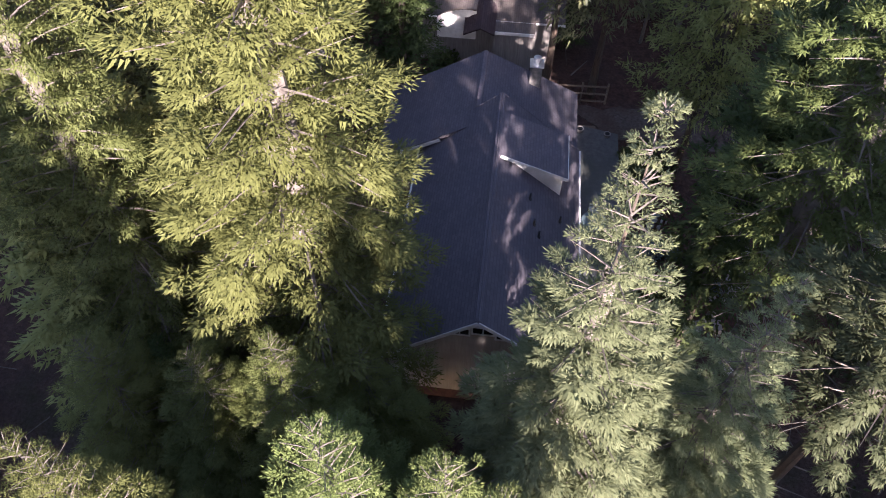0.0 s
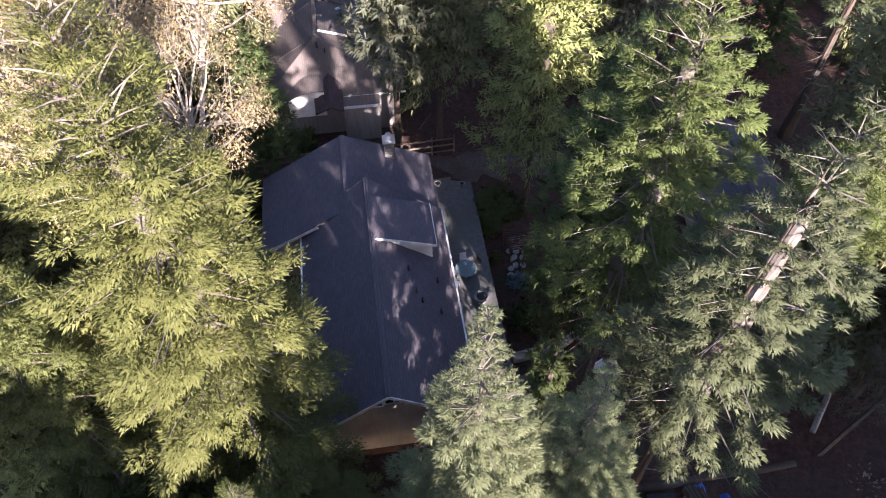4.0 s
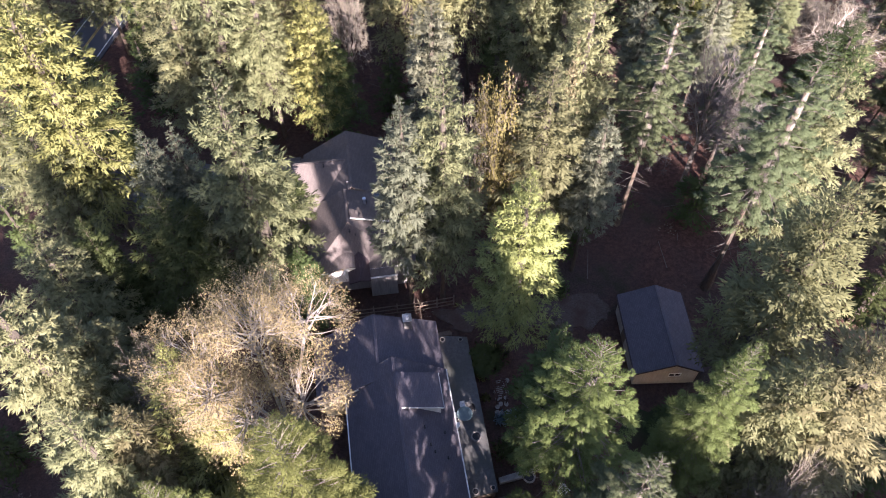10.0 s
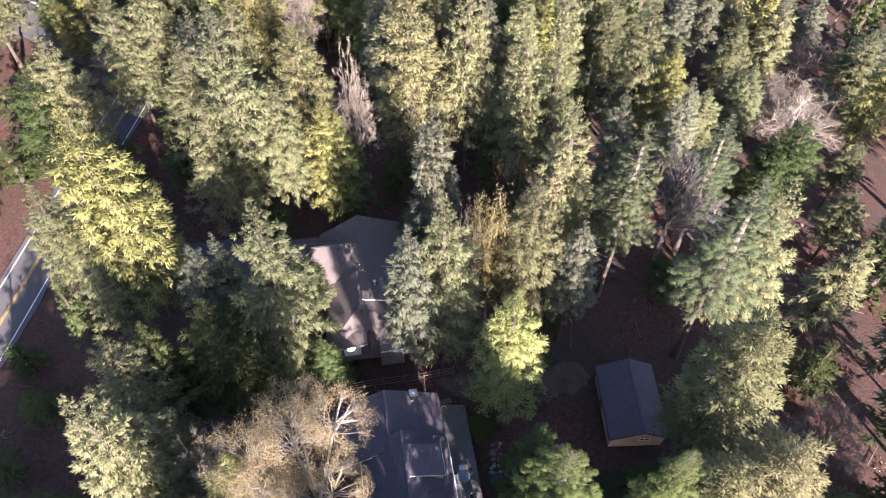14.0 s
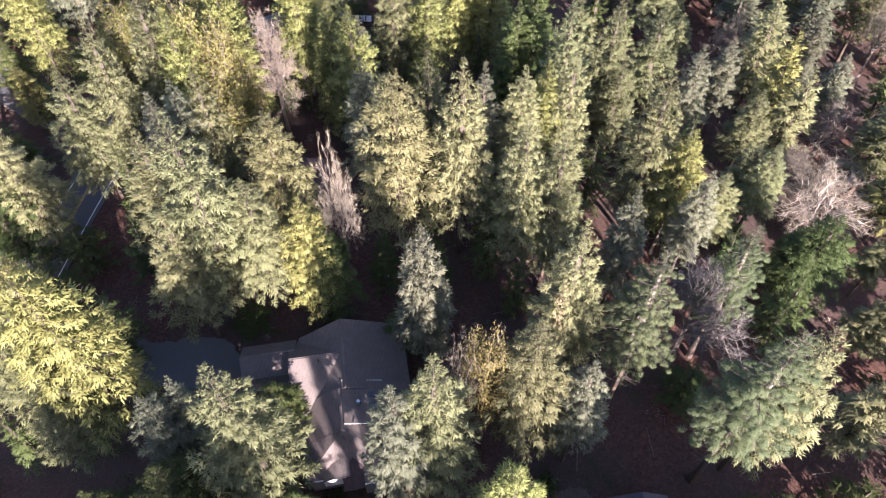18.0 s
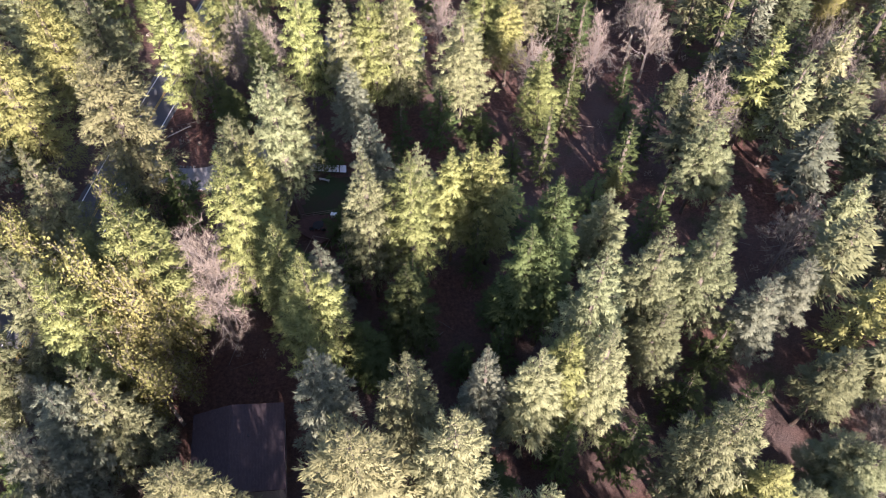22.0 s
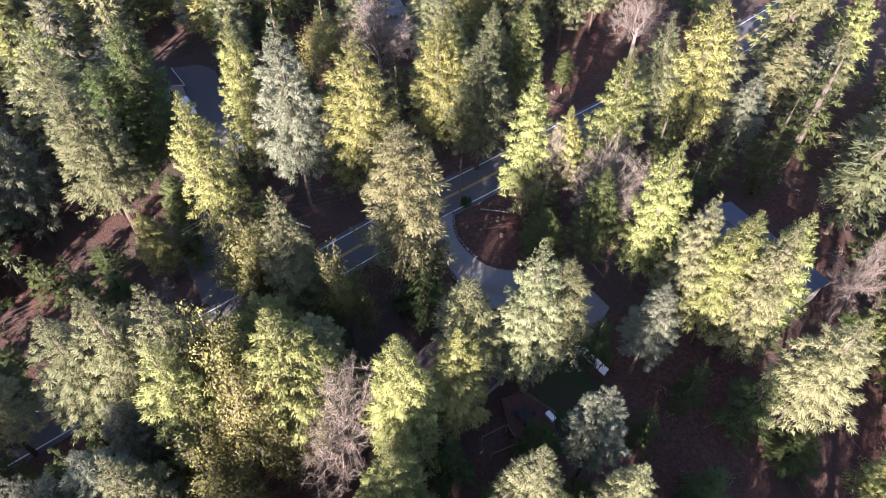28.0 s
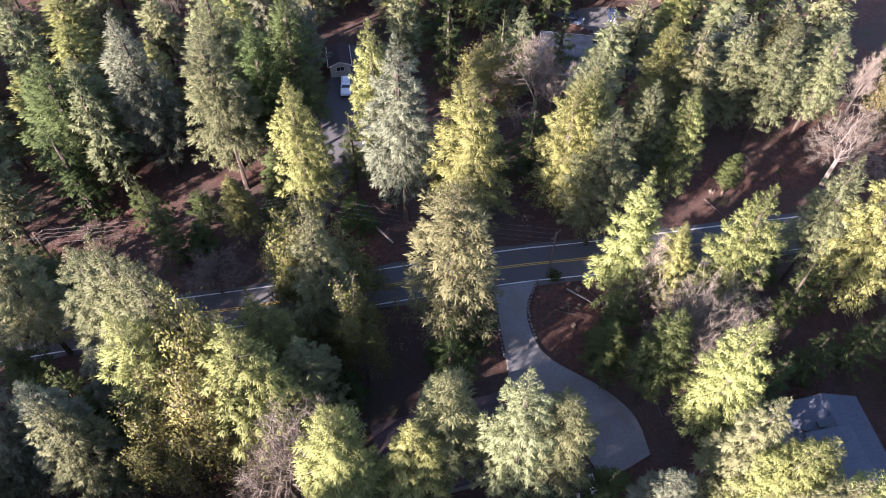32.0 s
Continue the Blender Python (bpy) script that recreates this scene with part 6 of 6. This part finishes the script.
part("tray", box(-0.6, 0.6, -0.75, -0.58, 0.3, 0.42), PAVER, bin_)
for dx in (-0.6, 0.6):
    part("wheel", turned([(0.25, -0.05), (0.25, 0.05)], 14), RUBBER, bin_).matrix_basis = pose(dx, 0.6, 0.25, 90)
lean = thing("lean_to", "low grey metal roof of a lean-to", "lean-to", (16.5, 7.9, 0), -11)
part("roof", slab([(-2.4, -1.3, 1.7), (2.4, -1.3, 1.7), (2.4, 1.2, 2.0), (-2.4, 1.2, 2.0)], 0.06), ROOF_E, lean)
part("edge_trim", beam((2.42, -1.3, 1.72), (2.42, 1.2, 2.02), 0.08), WHITE, lean)
for dx in (-2.2, 2.2):
    for dy in (-1.1, 1.0):
        part("post", box(dx - 0.06, dx + 0.06, dy - 0.06, dy + 0.06, 0, 1.7), WOOD, lean)

# yard behind the brown house
patio = thing("deck", "dark brown wooden patio deck with garden furniture", "deck")
part("platform", slab([(9.0, 127.0, 0.5), (10.5, 129.2, 0.5), (15.6, 129.0, 0.5), (16.4, 127.0, 0.5), (15.2, 124.6, 0.5), (12.6, 123.6, 0.5)], 0.5), REDWOOD, patio)
for a, b in (((10.5, 129.2), (15.6, 129.0)), ((15.6, 129.0), (16.4, 127.0))):
    part("rail", beam((*a, 1.3), (*b, 1.3), 0.06), WOOD, patio)
    part("rail", beam((*a, 0.9), (*b, 0.9), 0.06), WOOD, patio)
    for k in range(4):
        q = k / 3
        x, y = a[0] + (b[0] - a[0]) * q, a[1] + (b[1] - a[1]) * q
        part("post", box(x - 0.05, x + 0.05, y - 0.05, y + 0.05, 0.5, 1.35), WOOD, patio)
table(12.6, 126.6, 0.5, 0.8, BLACK, "dark metal table on the patio deck")
chair(11.6, 126.3, 0.5, 80, BLACK, "dark garden chair on the patio deck")
chair(13.3, 125.7, 0.5, 200, BLACK, "dark garden chair on the patio deck")
chair(13.4, 127.3, 0.5, -40, BLACK, "dark garden chair on the patio deck")
chair(16.9, 126.3, 0.0, -100, METAL, "metal lounge chair on the grass")
chair(15.9, 124.0, 0.0, -150, METAL, "metal lounge chair on the grass")
bench = thing("cabinet", "pale low cabinet at the deck corner", "cabinet", (15.4, 128.2, 0.5), -18)
part("carcass", box(-0.6, 0.6, -0.3, 0.3, 0, 0.75, 0.01), CREAM, bench)
part("top", box(-0.65, 0.65, -0.34, 0.34, 0.75, 0.8), WHITE, bench)
perg = thing("pergola", "thin pale pergola frame beside the deck", "pergola")
for a, b in (((11.7, 123.8), (14.0, 122.6)), ((14.0, 122.6), (12.0, 119.6)), ((11.7, 123.8), (10.0, 120.8))):
    part("beam", beam((*a, 2.3), (*b, 2.3), 0.09), WOOD, perg)
for x, y in ((11.7, 123.8), (14.0, 122.6), (12.0, 119.6), (10.0, 120.8)):
    part("post", box(x - 0.05, x + 0.05, y - 0.05, y + 0.05, 0, 2.26), WOOD, perg)
rack = thing("panel_rack", "row of five white panels in a dark wooden rack", "panel rack")
pa, pb = Vector((12.9, 139.2, 0)), Vector((18.6, 137.4, 0))
for k in range(5):
    a, b = pa.lerp(pb, (k + 0.06) / 5), pa.lerp(pb, (k + 0.94) / 5)
    n = Vector((-(pb - pa).y, (pb - pa).x, 0)).normalized()
    part("panel", slab([a - n * 0.25 + Vector((0, 0, 0.55)), b - n * 0.25 + Vector((0, 0, 0.55)), b + n * 0.45 + Vector((0, 0, 1.45)), a + n * 0.45 + Vector((0, 0, 1.45))], 0.05), WHITE, rack)
for k in range(6):
    p = pa.lerp(pb, k / 5)
    part("post", box(p.x - 0.06, p.x + 0.06, p.y - 0.06, p.y + 0.06, 0, 1.5), BLACK, rack)
part("rail", beam(pa + Vector((0, -0.3, 0.5)), pb + Vector((0, -0.3, 0.5)), 0.1), BLACK, rack)
seat = thing("bench", "narrow pale bench on the lawn", "bench", (14.8, 136.6, 0), -30)
for dy in (-0.14, 0.0, 0.14):
    part("plank", box(-0.9, 0.9, dy - 0.055, dy + 0.055, 0.42, 0.46), CREAM, seat)
for dx in (-0.7, 0.7):
    part("leg", box(dx - 0.05, dx + 0.05, -0.18, 0.18, 0, 0.42), WOOD, seat)
for x, y, r, h in ((-9.1, 154.3, 0.3, 0.7), (-6.2, 155.1, 0.35, 0.5), (-4.6, 150.2, 0.28, 0.4), (-3.1, 154.7, 0.3, 0.5), (-6.6, 152.6, 0.22, 0.8), (-7.6, 150.4, 0.25, 0.4)):
    stump(x, y, r, h)
log((-10.0, 153.0, 0.1), (-6.0, 154.5, 0.5), 0.12, "pale dead branch on the bare slope", WHITEBARK)
log((-8.0, 149.5, 0.1), (-4.5, 152.5, 0.4), 0.1, "grey dead branch on the bare slope")
log((-34.5, 134.5, 0.15), (-29.5, 135.5, 0.3), 0.2, "pale fallen trunk near the road", WHITEBARK)

# parked vehicles
car(-65.1, 144.4, -25, CARWHITE, "white estate car parked on the shaded drive", 4.7)
car(-51.2, 142.8, -50, CARGREY, "silver grey car parked beneath the trees", 4.4)
car(-53.1, 192.8, -60, BLACK, "dark car parked beside a grey roof", 4.3, 1.45, False)
car(-58.7, 199.6, -30, CARBLUE, "dark blue car parked among trees", 4.4, 1.45, False)
car(-61.6, 191.8, 40, CARBLUE, "dark blue car parked behind a house", 4.4, 1.45, False)
motorhome(-52.0, 196.6, -22)
spare = thing("tyre", "old tyre lying on the ground", "tyre", (-57.0, 193.0, 0))
part("tread", turned([(0.3, 0.0), (0.42, 0.05), (0.42, 0.2), (0.3, 0.25)], 16), RUBBER, spare)

def trailer():
    t = thing("trailer", "dark flatbed trailer with a pale tailboard under the trees", "trailer", (-42.3, 143.6, 0), 40)
    part("bed", box(-1.1, 1.1, -2.2, 2.4, 0.55, 0.68, 0.01), BLACK, t)
    part("tailboard", box(-1.15, 1.15, -2.3, -2.22, 0.5, 1.05), WOOD, t, "weathered pale tailboard")
    for sx in (-1, 1):
        part("side_board", box(min(sx * 1.1, sx * 1.15), max(sx * 1.1, sx * 1.15), -2.2, 2.4, 0.66, 0.95), BLACK, t)
        wheel = part("wheel", turned([(0.33, -0.1), (0.34, 0.0), (0.33, 0.1)], 16), RUBBER, t)
        wheel.matrix_basis = pose(sx * 1.28, 0.2, 0.33, 0, 90, 0)
        part("rim", turned([(0.17, -0.11), (0.17, 0.11)], 10), METAL, wheel)
    part("drawbar", beam((0, 2.4, 0.6), (0, 3.9, 0.5), 0.1), BLACK, t)


trailer()
for x, y, h in ((-45.2, 142.6, 3.0), (-45.0, 145.6, 3.4), (-43.6, 147.0, 3.2)):
    snag = thing("dead_trunk", "broken standing trunk with pale peeled bark", "dead tree", (x, y, 0), group="broken trunks")
    part("bole", turned([(0.24, -0.1), (0.18, 0.4), (0.15, h * 0.7), (0.12, h), (0.03, h + 0.3)], 9), WHITEBARK, snag)
    for q in range(4):
        a = 1.7 * q + x
        part("branch_stub", beam((0.1 * math.cos(a), 0.1 * math.sin(a), h * (0.4 + 0.14 * q)), (0.5 * math.cos(a), 0.5 * math.sin(a), h * (0.4 + 0.14 * q) + 0.2), 0.05), WHITEBARK, snag)
rock = thing("boulder", "pale grey boulder beside the drive", "rock", (-38.0, 138.8, 0))
bm = bmesh.new()
bmesh.ops.create_icosphere(bm, subdivisions=3, radius=0.6)
for v in bm.verts:
    v.co *= 1 + 0.3 * noise.noise(v.co * 2.2)
    v.co.z *= 0.7
part("stone", bm, STONE, rock, smooth=True)

# cables along the road
POLES = [(-47.5, 92.0), (-36.2, 124.4), (-13.2, 152.0)]
for x, y in POLES:
    pole(x, y, -68)
for (xa, ya), (xb, yb) in zip(POLES, POLES[1:]):
    for off, z in ((-1.0, 9.6), (0.0, 9.6), (1.0, 9.6), (0.0, 7.6)):
        wire((xa + off * 0.37, ya - off * 0.93, z), (xb + off * 0.37, yb - off * 0.93, z), 0.6)


# ---- woodland floor ----
def undergrowth():
    rng = np.random.default_rng(21)
    P, k = [], 0
    while len(P) < 620:
        x, y = rng.uniform(-90, 95), rng.uniform(5, 205)
        if free(x, y, 0.8):
            P.append((x, y))
    P = np.array(P)
    n = 34
    r = rng.uniform(0.35, 1.1, (len(P), 1, 1))
    Q = rng.normal(0, 0.5, (len(P), n, 3)) * r
    Q[..., 2] = np.abs(Q[..., 2]) * 0.9
    C = np.concatenate([P, np.full((len(P), 1), -0.1)], 1)[:, None] + Q
    C = C.reshape(-1, 3)
    D = unit(Q.reshape(-1, 3) + rng.normal(0, 0.4, C.shape) + np.array([0, 0, 0.4]))
    W = unit(np.cross(D, rng.normal(0, 1, D.shape)))
    ln = rng.uniform(0.15, 0.45, len(C))
    v, f = kites(C, D, W, ln, ln * 0.5, 0.1)
    half = len(f) // 2
    for nm, ff, mat, lab in (("undergrowth", f[:half], DARK, "low dark green undergrowth on the forest floor"), ("brush", f[half:], TWIG, "dry leafless brush on the forest floor")):
        used = v[ff[0, 0]:ff[-1, -1] + 1]
        ob = new(nm, data_of(nm, (used.tolist(), [], (ff - ff[0, 0]).tolist()), mat))
        tagged(ob, lab, nm, kind="stuff")


def deadwood():
    rng = np.random.default_rng(22)
    n = 700
    a = np.stack([rng.uniform(-80, 90, n), rng.uniform(6, 200, n), rng.uniform(0.0, 0.12, n)], 1)
    keep = np.array([free(x, y, 0.5) for x, y, _ in a])
    a = a[keep]
    n = len(a)
    q = rng.uniform(0, 6.28, n)
    ln = rng.uniform(0.6, 4.5, n)
    b = a + np.stack([np.cos(q) * ln, np.sin(q) * ln, rng.uniform(-0.02, 0.35, n)], 1)
    rr = rng.uniform(0.02, 0.08, n)
    ob = part("deadwood", joined(prisms(a, b, rr, rr * 0.5)), LIMB, None)
    tagged(ob, "fallen grey branches scattered on the forest floor", "deadwood", kind="stuff")


undergrowth()
deadwood()
